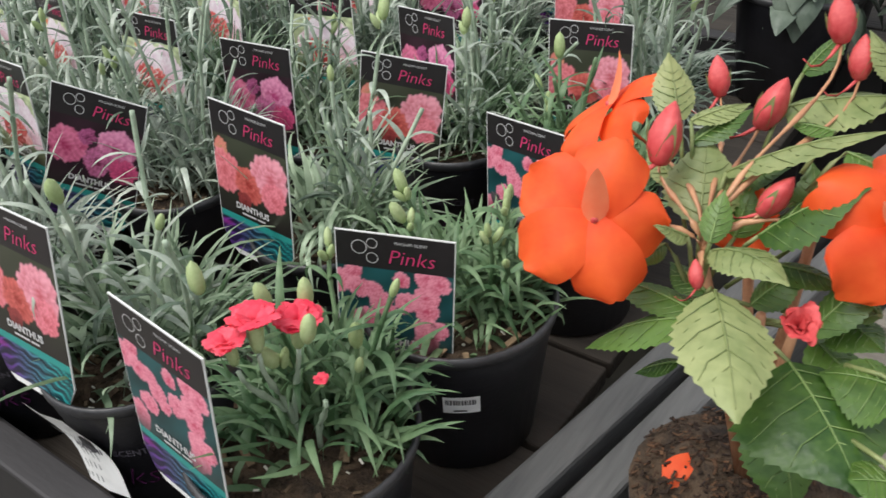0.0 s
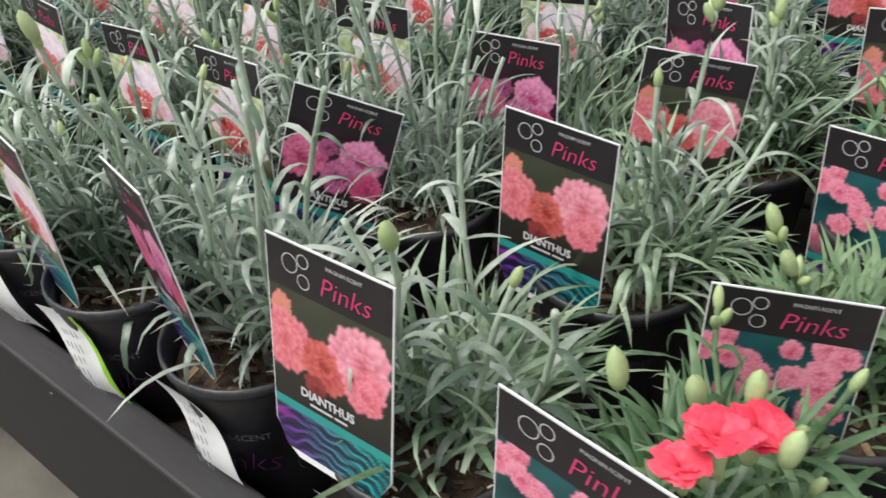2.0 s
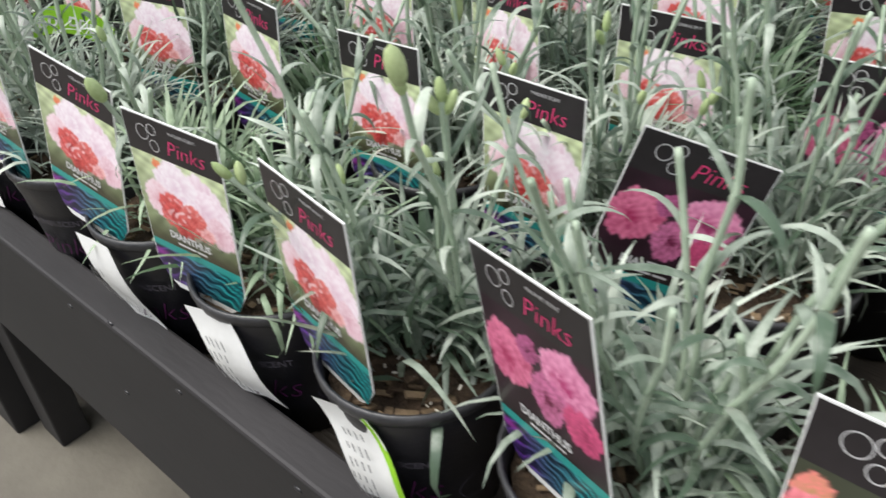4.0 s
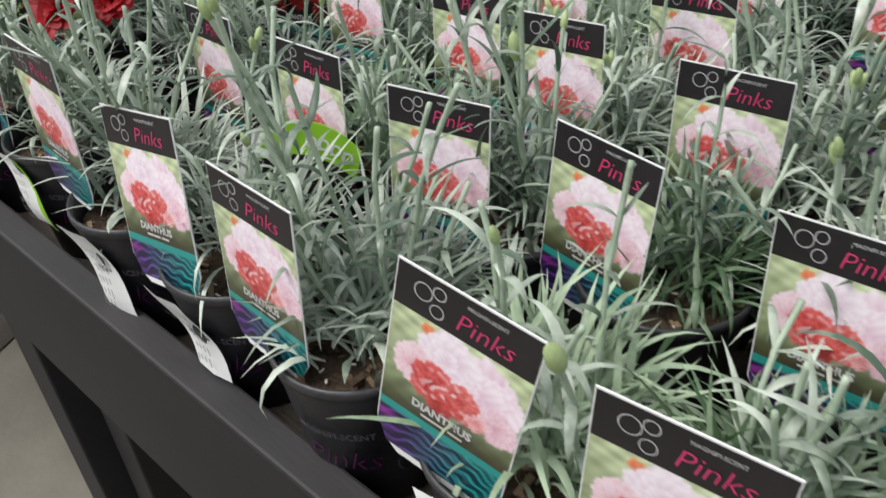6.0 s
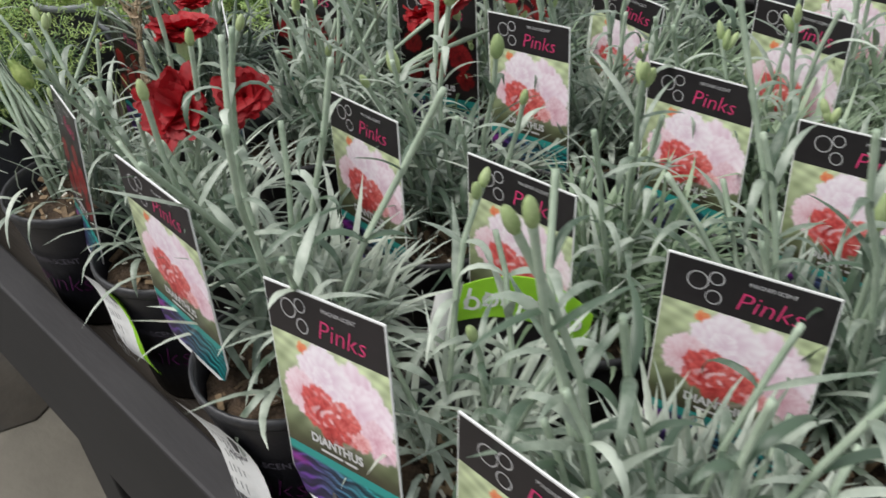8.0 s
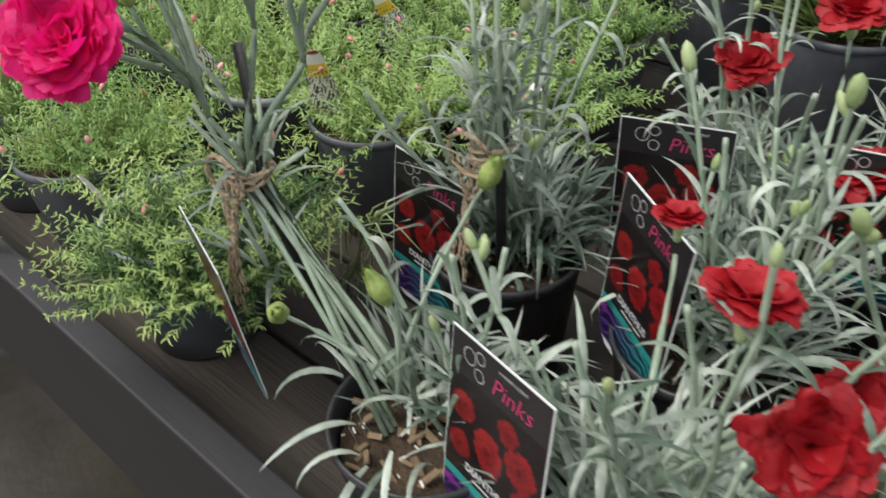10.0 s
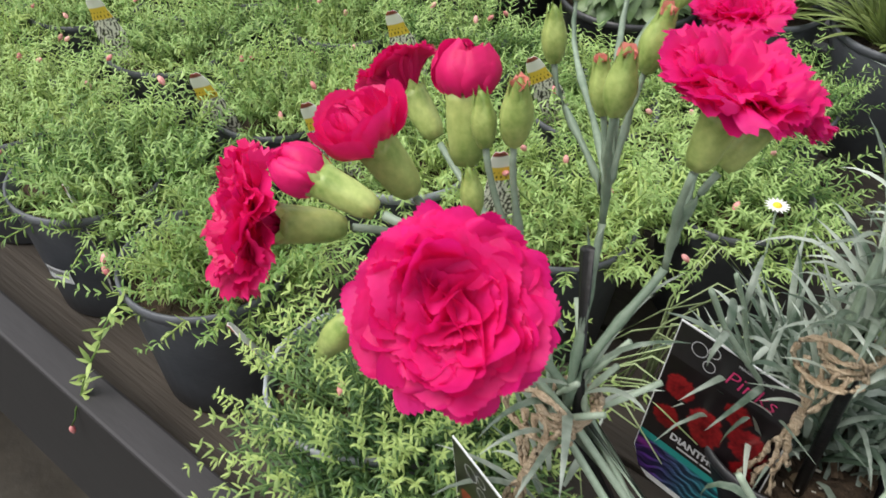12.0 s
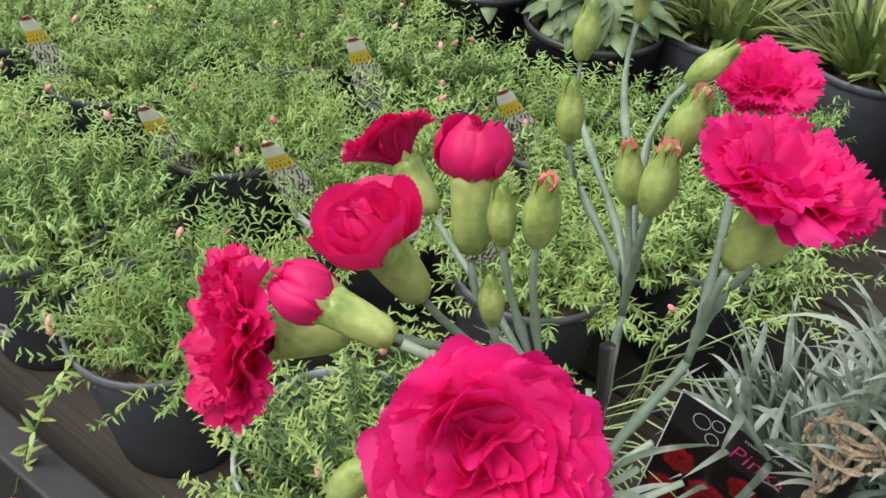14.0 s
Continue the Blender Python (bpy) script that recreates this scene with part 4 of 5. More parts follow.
# rows further in
for x, y, k, a in ((-0.10, 0.850, "salmon", 8), (-0.260, 0.790, "magenta", -12), (-0.42, 0.800, "white", 8), (-0.58, 0.79, "white", -6), (-0.735, 0.78, "white", 3), (-0.955, 0.772, "white", 0),
                   (-1.118, 0.785, "white", -9), (-1.280, 0.780, "white", -10), (-1.425, 0.812, "red", -14), (-0.18, 1.005, "salmon", 4), (-0.34, 0.955, "magenta", 9), (-0.50, 0.95, "white", -6),
                   (-0.66, 0.94, "white", 5), (-0.82, 0.93, "white", -3), (-0.98, 0.93, "white", 8), (-1.14, 0.94, "white", -4), (-0.27, 1.12, "salmon", -5), (-0.43, 1.11, "white", 5), (-0.60, 1.10, "white", -8), (-0.77, 1.09, "white", 4)):
    dianthus((x, y, a), k, random.choice(("blue", "blue", "mid")), words=False, buds=0.8)


def stem_to(parent, base, tip, d, r0=0.0019, r1=0.0015, material=None, name="flower_stem", bow=0.25):
    """A stem from base that ends at tip in the direction d (world coordinates)."""
    s, o = Shape(), parent.matrix_basis.translation
    a, b = Vector(base) - o, Vector(tip) - o
    ln = (b - a).length
    c1, c2 = a + Vector((0, 0, ln * 0.4)), b - Vector(d).normalized() * ln * bow
    pts = []
    for i in range(11):
        u = i / 10
        pts.append(a * (1 - u) ** 3 + c1 * 3 * u * (1 - u) ** 2 + c2 * 3 * u * u * (1 - u) + b * u ** 3)
    s.tube(pts, [r0 + (r1 - r0) * i / 10 + (0.0008 if i in (3, 6) else 0) for i in range(11)], 8)
    return part(name, s.mesh(name, material or M_STEM), parent)


def flower_on(parent, me, at, d, base, calyx=SMALL_CALYX, down=0.004, label="", scale=1.0):
    o = parent.matrix_basis.translation
    d = Vector(d).normalized()
    fl = part("flower", me, parent, label, aim(Vector(at) - o, d, random.uniform(0, 360)) @ Matrix.Diagonal((scale, scale, scale, 1)))
    part("calyx", calyx, fl, "", pose(0, 0, down))
    if base is not None:
        stem_to(parent, base, Vector(at) - d * 0.018, d)


# red flowers over the front and middle rows
for i, (at, d) in enumerate((((-1.400, 0.396, 1.036), (0.0, 0.10, 1)), ((-1.350, 0.363, 1.014), (0.30, -0.75, 0.60)), ((-1.349, 0.408, 1.004), (0.55, -0.45, 0.70)), ((-1.465, 0.445, 1.030), (-0.1, 0.1, 1)))):
    flower_on(D_RED, SMALL_RED[i % 3], at, d, (-1.43, 0.36, 0.87), label="dark red double flower", scale=(1.0, 1.15, 0.85, 0.6)[i])
for i, (at, d) in enumerate((((-1.43, 0.672, 0.955), (-0.2, -0.4, 1)), ((-1.375, 0.645, 0.99), (0.1, -0.5, 0.8)), ((-1.342, 0.696, 1.0), (0.1, -0.5, 0.8)), ((-1.395, 0.69, 1.03), (0, -0.5, 1)), ((-1.53, 0.66, 1.02), (0, -0.5, 1)), ((-1.48, 0.70, 1.06), (0, -0.4, 1)))):
    flower_on(D_RED2, SMALL_RED[i % 3], at, d, (-1.43, 0.54, 0.88), label="dark red double flower", scale=1.05)
for i, (at, d, k) in enumerate((((-0.037, 0.328, 0.988), (-0.05, 0.12, 1), 1.0), ((-0.030, 0.352, 0.975), (0.10, 0.05, 1), 1.0), ((-0.045, 0.314, 0.980), (-0.10, -0.05, 1), 0.8))):
    flower_on(D_MASS, SMALL_CORAL[i % 2], at, d, (-0.05, 0.352, 0.875), label="flat coral pink double flower", scale=k)
    part("bud", BUD_BIG_ME, D_MASS, "", aim(Vector(at) + Vector((0.022 - 0.03 * i, 0.016, -0.012 + 0.012 * i)) - D_MASS.matrix_basis.translation, (0.2 - 0.2 * i, 0.1, 1)))
flower_on(D_MASS, SMALL_CORAL[0], (-0.002, 0.338, 0.957), (0.1, -0.1, 1), (-0.03, 0.352, 0.875), label="tiny opening coral flower", scale=0.3)


# ---- lime arched shop label with a white card curl ----
def arched_label():
    ex = Vector((0.063, 0.050, -0.021)).normalized()
    ey = Vector((-0.30, -0.05, 1)).cross(ex).normalized()
    ez = ex.cross(ey)
    m = Matrix(((ex.x, ey.x, ez.x, -1.1125), (ex.y, ey.y, ez.y, 0.434), (ex.z, ey.z, ez.z, 0.9265), (0, 0, 0, 1)))
    t = thing("shop_label", m, "bright lime plastic shop label with an arched top", "plant label")
    n, wide, tall = 18, 0.043, 0.027

    def arc(u):
        return 0.017 * (1 - (2 * u - 1) ** 2)
    s, front = Shape(), []
    for i in range(n + 1):
        u = i / n
        front += [((2 * u - 1) * wide, 0.0, arc(u)), ((2 * u - 1) * wide, 0.0, arc(u) * 0.8 - tall)]
    back = [(x, y + 0.0014, z) for x, y, z in front]
    k = len(front)
    fs = [(2 * i, 2 * i + 1, 2 * i + 3, 2 * i + 2) for i in range(n)]
    s.add(front + back, fs + [(a + k, d + k, c + k, b + k) for a, b, c, d in fs] + [(2 * i, 2 * i + 2, 2 * i + 2 + k, 2 * i + k) for i in range(n)] + [(2 * i + 1, 2 * i + 1 + k, 2 * i + 3 + k, 2 * i + 3) for i in range(n)] + [(0, k, k + 1, 1), (2 * n, 2 * n + 1, k + 2 * n + 1, k + 2 * n)])
    part("arch_panel", s.mesh("arch_panel", M_LIME, False), t)
    for i in range(7):
        w = Shape()
        u = 0.12 + 0.126 * i
        x, z = (2 * u - 1) * wide, arc(u) * 0.9 - tall * 0.55
        bar(w, x - 0.0042, z - 0.0052, x - 0.0020, z + (0.0105 if i in (0, 2) else 0.0052), -0.0012)
        if i != 2:
            ring(w, x, z, 0.0052, 0.0021, -0.0012, 16)
        part("white_mark", w.mesh("white_mark", M_CARD, False), t)
    c = Shape()
    c.box((-0.040, 0.0022, -0.176), (0.040, 0.0034, -0.004), 0.0003)
    part("dark_panel", c.mesh("dark_panel", M_HEAD, False), t)
    g, vs = Shape(), []
    for i in range(9):
        a = i / 8 * 2.6
        for z in (-0.050, -0.006):
            vs.append((-0.048 - 0.008 * math.cos(a), -0.004 - 0.008 * math.sin(a), z + 0.002 * i))
    g.add(vs, [(2 * i, 2 * i + 1, 2 * i + 3, 2 * i + 2) for i in range(8)])
    part("card_curl", g.mesh("card_curl", M_CARD), t, "curled white card")


arched_label()

# ---- the staked carnations ----
BIG = [carnation(0.0400, 62, 1, 97, 0.085, 3.4, 0.014, 14, 0.62, 0.9, 0.62, 11, 47, 0.48, 6).mesh("flower", M_CARN), carnation(0.0385, 36, 2, 100, 0.12, 4.2, 0.035, 12, 0.55, 0.4, 0.85, 10, 41).mesh("flower", M_CARN),
       carnation(0.037, 40, 3, 104, 0.13, 4.6, 0.035, 8, 0.55, 0.6, 0.9, 10, 41).mesh("flower", M_CARN_DEEP), carnation(0.037, 40, 13, 96, 0.10, 5.0, 0.045, 6, 0.50, 0.4, 0.95, 10, 41).mesh("flower", M_CARN)]
HALF = [cup_flower(0.031, 34, 4, 88, 0.030, 4, 0.012, 8, cupped=-0.75).mesh("flower", M_CARN_DEEP), carnation(0.031, 26, 5, 84, 0.10, 3.6, 0.035, 8, 0.55, 0.3, 1.0, 9, 29).mesh("flower", M_CARN_DEEP)]
OPEN_BUD = cup_flower(0.034, 22, 6, 96, 0.012, 3, 0.008, 14, cupped=-1.35, wrap=0.8, nv=21).mesh("flower", M_CARN_DEEP)
ROUND = cup_flower(0.026, 36, 16, 92, 0.015, 3, 0.006, 20, cupped=-1.50, wrap=0.9).mesh("flower", M_CARN_DEEP)
BIG_CALYX = calyx_shape(0.027, 0.0078, True).mesh("calyx", M_CALYX)
s = Shape()
s.lathe([(0.0016, -0.002), (0.0050, 0.0), (0.0076, 0.006), (0.0088, 0.013), (0.0084, 0.018), (0.0062, 0.0255), (0.0034, 0.0310), (0.0016, 0.034), (0.0004, 0.0355)], 20, None, 5, 0.05)
for i in range(5):
    g = i * 1.2566 + 0.3
    s.blade((0.0074 * math.cos(g), 0.0074 * math.sin(g), 0.022), g, radians(102), 0.0150, 0.0080, 0.10, 5, 0, -0.5, 1.3)
for i in range(4):
    g = i * 1.5708
    s.blade((0.0048 * math.cos(g), 0.0048 * math.sin(g), -0.001), g, radians(62), 0.0125, 0.0090, -0.5, 4, 0, -0.4, 1.6)
FAT_BUD = s.mesh("bud", M_CALYX)
s = blossom(0.0115, 9, 8, 24, 0.03, 0.05, 2, 3, 5, 0.5)
BUD_COLOUR = s.mesh("petal_tip", M_BUD_TIP)
KNOT = Vector((-1.738, 0.352, 0.998))
HUB_A, HUB_B, HUB_C = Vector((-1.760, 0.342, 1.040)), Vector((-1.752, 0.385, 1.09)), Vector((-1.722, 0.398, 1.07))


def big_flower(parent, me, at, d, label, via, scale=1.0, down=0.006):
    flower_on(parent, me, at, d, None, BIG_CALYX, down, label, scale)
    dd = Vector(d).normalized()
    stem_to(parent, via, Vector(at) - dd * (down * -1 + 0.030) * scale, dd, 0.0019, 0.0018, M_TALL_STEM, bow=0.35)


big_flower(D_STAKED, BIG[0], (-1.747, 0.267, 1.126), (0.40, -0.64, 0.60), "large magenta ruffled carnation", HUB_A, 1.0)
big_flower(D_STAKED, BIG[2], (-1.833, 0.268, 1.118), (-0.47, -0.74, 0.26), "large crimson ruffled carnation", HUB_A, 1.06)
big_flower(D_STAKED, HALF[0], (-1.815, 0.303, 1.143), (-0.35, -0.34, 0.81), "half-open crimson carnation", HUB_A, 1.12)
big_flower(D_STAKED, HALF[1], (-1.869, 0.387, 1.108), (-0.74, 0.10, 0.66), "half-open crimson carnation", HUB_A, 1.0)
big_flower(D_STAKED, ROUND, (-1.822, 0.368, 1.132), (-0.23, 0.25, 0.95), "closed round crimson carnation", HUB_A, 1.3)
big_flower(D_STAKED, BIG[1], (-1.714, 0.395, 1.155), (0.16, 0.08, 0.98), "large magenta ruffled carnation", HUB_C, 1.06)
big_flower(D_STAKED, BIG[3], (-1.746, 0.484, 1.150), (0.05, -0.25, 1.0), "magenta ruffled carnation", HUB_C, 0.78)
big_flower(D_STAKED, BIG[3], (-1.706, 0.420, 1.140), (0.30, 0.50, 0.70), "magenta ruffled carnation turned away", HUB_C, 0.85)
big_flower(D_STAKED, BIG[3], (-1.830, 0.536, 1.160), (0.1, 0, 1.0), "magenta ruffled carnation on a tall stem", HUB_B, 0.62)
big_flower(D_STAKED, OPEN_BUD, (-1.800, 0.262, 1.156), (-0.88, -0.29, 0.33), "opening crimson carnation bud", HUB_A, 0.84)
for i, (at, d, k) in enumerate((((-1.834, 0.478, 1.147), (0, 0.1, 1), 1.0), ((-1.777, 0.342, 1.146), (0.05, -0.05, 1), 1.05), ((-1.790, 0.340, 1.140), (-0.15, 0, 1), 0.85), ((-1.747, 0.368, 1.160), (0.05, 0, 1), 1.0), ((-1.762, 0.388, 1.145), (-0.2, 0, 1), 0.9),
                                ((-1.757, 0.412, 1.158), (0.15, 0.1, 1), 1.05), ((-1.778, 0.318, 1.122), (-0.1, 0, 0.6), 0.75), ((-1.772, 0.240, 1.124), (-0.45, -0.2, -0.8), 0.9), ((-1.768, 0.445, 1.172), (0.5, 0.2, 0.7), 0.85), ((-1.800, 0.405, 1.150), (-0.1, 0, 1), 0.9))):
    o = D_STAKED.matrix_basis.translation
    dd = Vector(d).normalized()
    b = part("bud", FAT_BUD, D_STAKED, "", aim(Vector(at) - o, dd) @ Matrix.Diagonal((k * 0.76, k * 0.76, k * 0.84, 1)))
    if i in (1, 3, 4, 5):
        part("petal_tip", BUD_COLOUR, b, "magenta petal tips", pose(0, 0, 0.0255))
    stem_to(D_STAKED, HUB_B if i not in (1, 2, 6, 7) else HUB_A, at, dd, 0.0016, 0.0015, M_TALL_STEM, bow=0.35)


for at, d in (((-1.655, 0.300, 0.955), (0.5, -0.3, 0.5)), ((-1.600, 0.345, 0.965), (-0.3, -0.2, 0.8)), ((-1.585, 0.420, 1.02), (0.4, 0, 0.8))):
    dd = Vector(d).normalized()
    part("bud", FAT_BUD, D_STAKED, "", aim(Vector(at) - D_STAKED.matrix_basis.translation, dd) @ Matrix.Diagonal((0.8, 0.8, 0.8, 1)))
    stem_to(D_STAKED, (-1.60, 0.345, 0.87), at, dd, 0.0017, 0.0015)

for hub in (HUB_A, HUB_B, HUB_C):
    stem_to(D_STAKED, KNOT, hub, hub - KNOT, 0.0024, 0.0022, M_TALL_STEM)


def staking(parent, knot, top, seed, loops=3, rise=0.0):
    """A black cane and the jute twine tied round stems and cane."""
    rng = random.Random(seed)
    o = parent.matrix_basis.translation
    k = Vector(knot) - o
    t = Vector(top) - o
    reach = Vector((k.x + 0.006, k.y + 0.004, 0))
    foot = reach * min(1.0, 0.048 / reach.length) + Vector((0, 0, RIM - BED - 0.05))
    s = Shape()
    s.tube([foot, k + Vector((0.006, 0.004, -0.02)), t], [0.0042, 0.004, 0.0036], 8)
    part("cane", s.mesh("cane", M_STAKE), parent, "thin black support cane")

    def strand(name, pts, r=0.0012):
        w = Shape()
        for ph in (0, math.pi):
            tw = []
            n = len(pts) * 3
            for i in range(n):
                u = i / (n - 1) * (len(pts) - 1)
                j = min(int(u), len(pts) - 2)
                p = pts[j].lerp(pts[j + 1], u - j)
                tw.append(p + Vector((math.cos(i * 0.9 + ph), math.sin(i * 0.9 + ph), 0.3 * math.sin(i * 0.9 + ph))) * r * 0.8)
            w.tube(tw, r, 5)
        part(name, w.mesh(name, M_TWINE), parent, "rough jute twine")
    for q in range(loops):
        strand("twine_loop", [k + Vector(((0.013 + 0.002 * q) * math.cos(i * 0.524), (0.014 + 0.001 * q) * math.sin(i * 0.524), 0.003 * q + 0.004 * math.sin(i * 0.524 + q))) for i in range(13)])
    for q in range(4):
        a = k + Vector((-0.016 + 0.007 * q, -0.015, 0.0))
        strand("twine_end", [a + Vector((rng.uniform(-0.003, 0.003) - 0.0015 * i * (q - 1), -0.001 * i, -0.010 * i)) for i in range(rng.randint(9, 13))], 0.0013)
    strand("twine_bow", [k + Vector((-0.006 + 0.020 * math.cos(i * 0.55), -0.018, 0.004 + 0.017 * math.sin(i * 0.55))) for i in range(12)], 0.0013)
    lv = Shape()
    for i in range(26):
        g = rng.uniform(0, 6.283)
        lv.blade(k + Vector((0.008 * math.cos(g), 0.008 * math.sin(g), rng.uniform(-0.09, 0.05))), g, radians(rng.uniform(45, 85)), rng.uniform(0.04, 0.085), rng.uniform(0.0042, 0.006), rng.uniform(0.4, 2.4), 7, rng.uniform(-0.8, 0.8), 0.35)
    part("stem_leaves", lv.mesh("stem_leaves", M_PINK_LEAF), parent)
    for i in range(9):
        st = Shape()
        g = i * 0.7
        base = Vector((rng.uniform(-0.025, 0.02), rng.uniform(-0.02, 0.025), RIM - BED - 0.02))
        mid = k + Vector((0.009 * math.cos(g), 0.009 * math.sin(g), 0))
        end = mid + Vector((rng.uniform(-0.03, 0.03), rng.uniform(-0.02, 0.03), rng.uniform(0.02, 0.05) + rise * rng.uniform(0.4, 1.0)))
        st.tube([base, base.lerp(mid, 0.5) + Vector((0.002, 0, 0)), mid, mid.lerp(end, 0.5), end], [0.0023, 0.0022, 0.0021, 0.0019, 0.0016], 7)
        stem = part("tied_stem", st.mesh("tied_stem", M_STEM), parent)
        if rise:
            leaf = Shape()
            for q in range(4):
                p = mid.lerp(end, 0.2 + 0.22 * q)
                for side in (0, math.pi):
                    leaf.blade(p, q * 1.57 + side + i, radians(rng.uniform(35, 70)), rng.uniform(0.03, 0.06), rng.uniform(0.004, 0.006), rng.uniform(0.4, 2.8), 6, rng.uniform(-0.8, 0.8), 0.35)
            part("stem_leaves", leaf.mesh("stem_leaves", M_PINK_LEAF), stem)
            if i % 2:
                part("bud", BUD_BIG_ME, stem, "", aim(end, end - mid))


s = Shape()
rng = random.Random(5)
for i in range(8):
    g = rng.uniform(3.3, 5.2)
    s.blade((0.05 * math.cos(g), 0.05 * math.sin(g), RIM - BED - 0.01 + rng.uniform(0, 0.05)), g + rng.uniform(-0.3, 0.3), radians(rng.uniform(10, 50)), rng.uniform(0.05, 0.085), rng.uniform(0.0045, 0.0065), rng.uniform(1.4, 2.3), 8, rng.uniform(-0.6, 0.6), 0.3)
part("drooping_leaves", s.mesh("drooping_leaves", M_PINK_LEAF), D_STAKED)["kind"] = "stuff"
staking(D_STAKED, KNOT, (-1.749, 0.368, 1.087), 1)
staking(D_STAKED2, (-1.640, 0.492, 0.988), (-1.640, 0.51, 1.04), 2, 3, 0.12)

# ---- trailing plants in grey pots, with slim striped labels ----
def trailing(seed, shoots, reach, leaf=M_TRAIL, lit_tip=M_TRAIL_TIP, size=1.0):
    """A mound of thin shoots closely set with narrow recurved leaves, the upturned tips coloured paler as if lit (z 0
    is the rim).
    """
    rng = random.Random(seed)
    lf, st, ros, tips = Shape(), Shape(), Shape(), []
    for i in range(shoots):
        f = math.sqrt((i + 0.5) / shoots)
        g = i * 2.39996 + rng.uniform(-0.3, 0.3)
        p = Vector((0.055 * f * math.cos(g), 0.055 * f * math.sin(g), rng.uniform(-0.012, 0.012)))
        el = radians(88 - 46 * f + rng.uniform(-16, 16))
        az = g + rng.uniform(-0.5, 0.5)
        ln = reach * rng.uniform(0.5, 1.25) * (0.80 + 0.25 * f)
        n, pts, droop = 10, [], rng.uniform(0.2, 1.5) * f
        for j in range(n + 1):
            pts.append(p.copy())
            d = Vector((math.cos(el) * math.cos(az), math.cos(el) * math.sin(az), math.sin(el)))
            p = p + d * (ln / n)
            el += (-droop if j < 6 else 1.2 * droop) / n
            az += rng.uniform(-0.14, 0.14)
            u = j / n
            for k in range(3 if j > 3 else 2):
                w = j * 2.4 + k * 2.1 + rng.uniform(-0.4, 0.4)
                a = d.orthogonal().normalized()
                out = (a * math.cos(w) + d.cross(a) * math.sin(w)) * rng.uniform(0.7, 1.2) + d * rng.uniform(0.5, 1.0)
                into = ros if j > n - 3 else lf
                into.blade(p, math.atan2(out.y, out.x), math.atan2(out.z, math.hypot(out.x, out.y)), size * rng.uniform(0.0090, 0.0150) * (1.05 - 0.35 * max(0.0, u - 0.6) / 0.4), size * rng.uniform(0.0016, 0.0025), rng.uniform(-0.6, 2.8), 3, rng.uniform(-0.7, 0.7), 0.25, 3.0)
        st.tube(pts[::4], [0.0010, 0.0009, 0.0007, 0.0005], 4, False)
        tips.append(p)
    return lf.mesh("foliage", leaf), st.mesh("shoot_mass", leaf), tips, ros.mesh("tip_foliage", lit_tip)


TRAIL = [trailing(300 + i, 190, 0.072) for i in range(5)]
# front plant: darker leaves, coloured down further for the carnations' shade
FULL = trailing(390, 430, 0.074, M_TRAIL_DEEP, M_TRAIL, 0.85)
GH, GR = 0.135, 0.071
a, b = pot_shapes(GR, GH)
GREY_POT, GREY_RIM, PALE_RIM = a.mesh("pot", M_GREY_POT), b.mesh("rim", M_GREY_POT), b.mesh("rim", M_PALE_RIM)
GREY_SOIL = soil_shape(GR * 0.9, GH - 0.015, 5).mesh("soil", M_SOIL)
TINY_BUD = bud_shape(0.009, 0.0026, 0.4).mesh("bud", M_TRAIL_BUD)


def slim_label_mesh():
    """White slim label: blotched zebra print, a yellow band and a brown cap, rounded at the top."""
    nx, nz, w, h = 30, 90, 0.031, 0.118
    rng = np.random.default_rng(2)
    vs, ink = [], []
    for j in range(nz):
        v = j / (nz - 1)
        half = w / 2 * (0.72 + 0.28 * min(1, v * 3)) * (1 - 0.40 * min(1, max(0, (v - 0.58) / 0.25))) * (1 if v < 0.84 else math.sqrt(max(0.04, 1 - ((v - 0.84) / 0.168) ** 2)))
        for i in range(nx):
            u = i / (nx - 1)
            vs.append(((2 * u - 1) * half, -0.0015 * math.sin(math.pi * u) - 0.012 * v * v, h * v))
            blot = math.sin(19 * u + 7 * math.sin(17 * v) + 2 * math.sin(5 * u)) * math.sin(62 * v + 6 * math.sin(9 * u + 3 * v)) + 0.35 * math.sin(43 * u - 71 * v)
            c = (0.05, 0.045, 0.035) if blot > 0.08 else (0.74, 0.72, 0.62)
            if 0.74 < v < 0.855:
                c = (0.72, 0.50, 0.06) if math.sin(34 * u) * math.sin(62 * v + 1) < 0.5 or v > 0.82 else (0.08, 0.05, 0.01)
            elif 0.855 <= v < 0.96:
                c = (0.76, 0.75, 0.66)
            elif v >= 0.96 or abs(2 * u - 1) > 0.88 and v > 0.855:
                c = (0.20, 0.05, 0.035)
            ink.append((*c, 1))
    s = Shape()
    fs = [(j * nx + i, j * nx + i + 1, (j + 1) * nx + i + 1, (j + 1) * nx + i) for j in range(nz - 1) for i in range(nx - 1)]
    k = len(vs)
    s.add(vs + [(x, y + 0.0011, z) for x, y, z in vs], fs + [tuple(k + q for q in f[::-1]) for f in fs])
    edge = [j * nx for j in range(nz)] + [(nz - 1) * nx + i for i in range(1, nx)] + [j * nx + nx - 1 for j in range(nz - 2, -1, -1)]
    s.f += [(edge[i], edge[i + 1], edge[i + 1] + k, edge[i] + k) for i in range(len(edge) - 1)]
    return s.mesh("slim_label", M_PRINT, True, ink + [(0.76, 0.75, 0.7, 1)] * k)


SLIM_ME = slim_label_mesh()


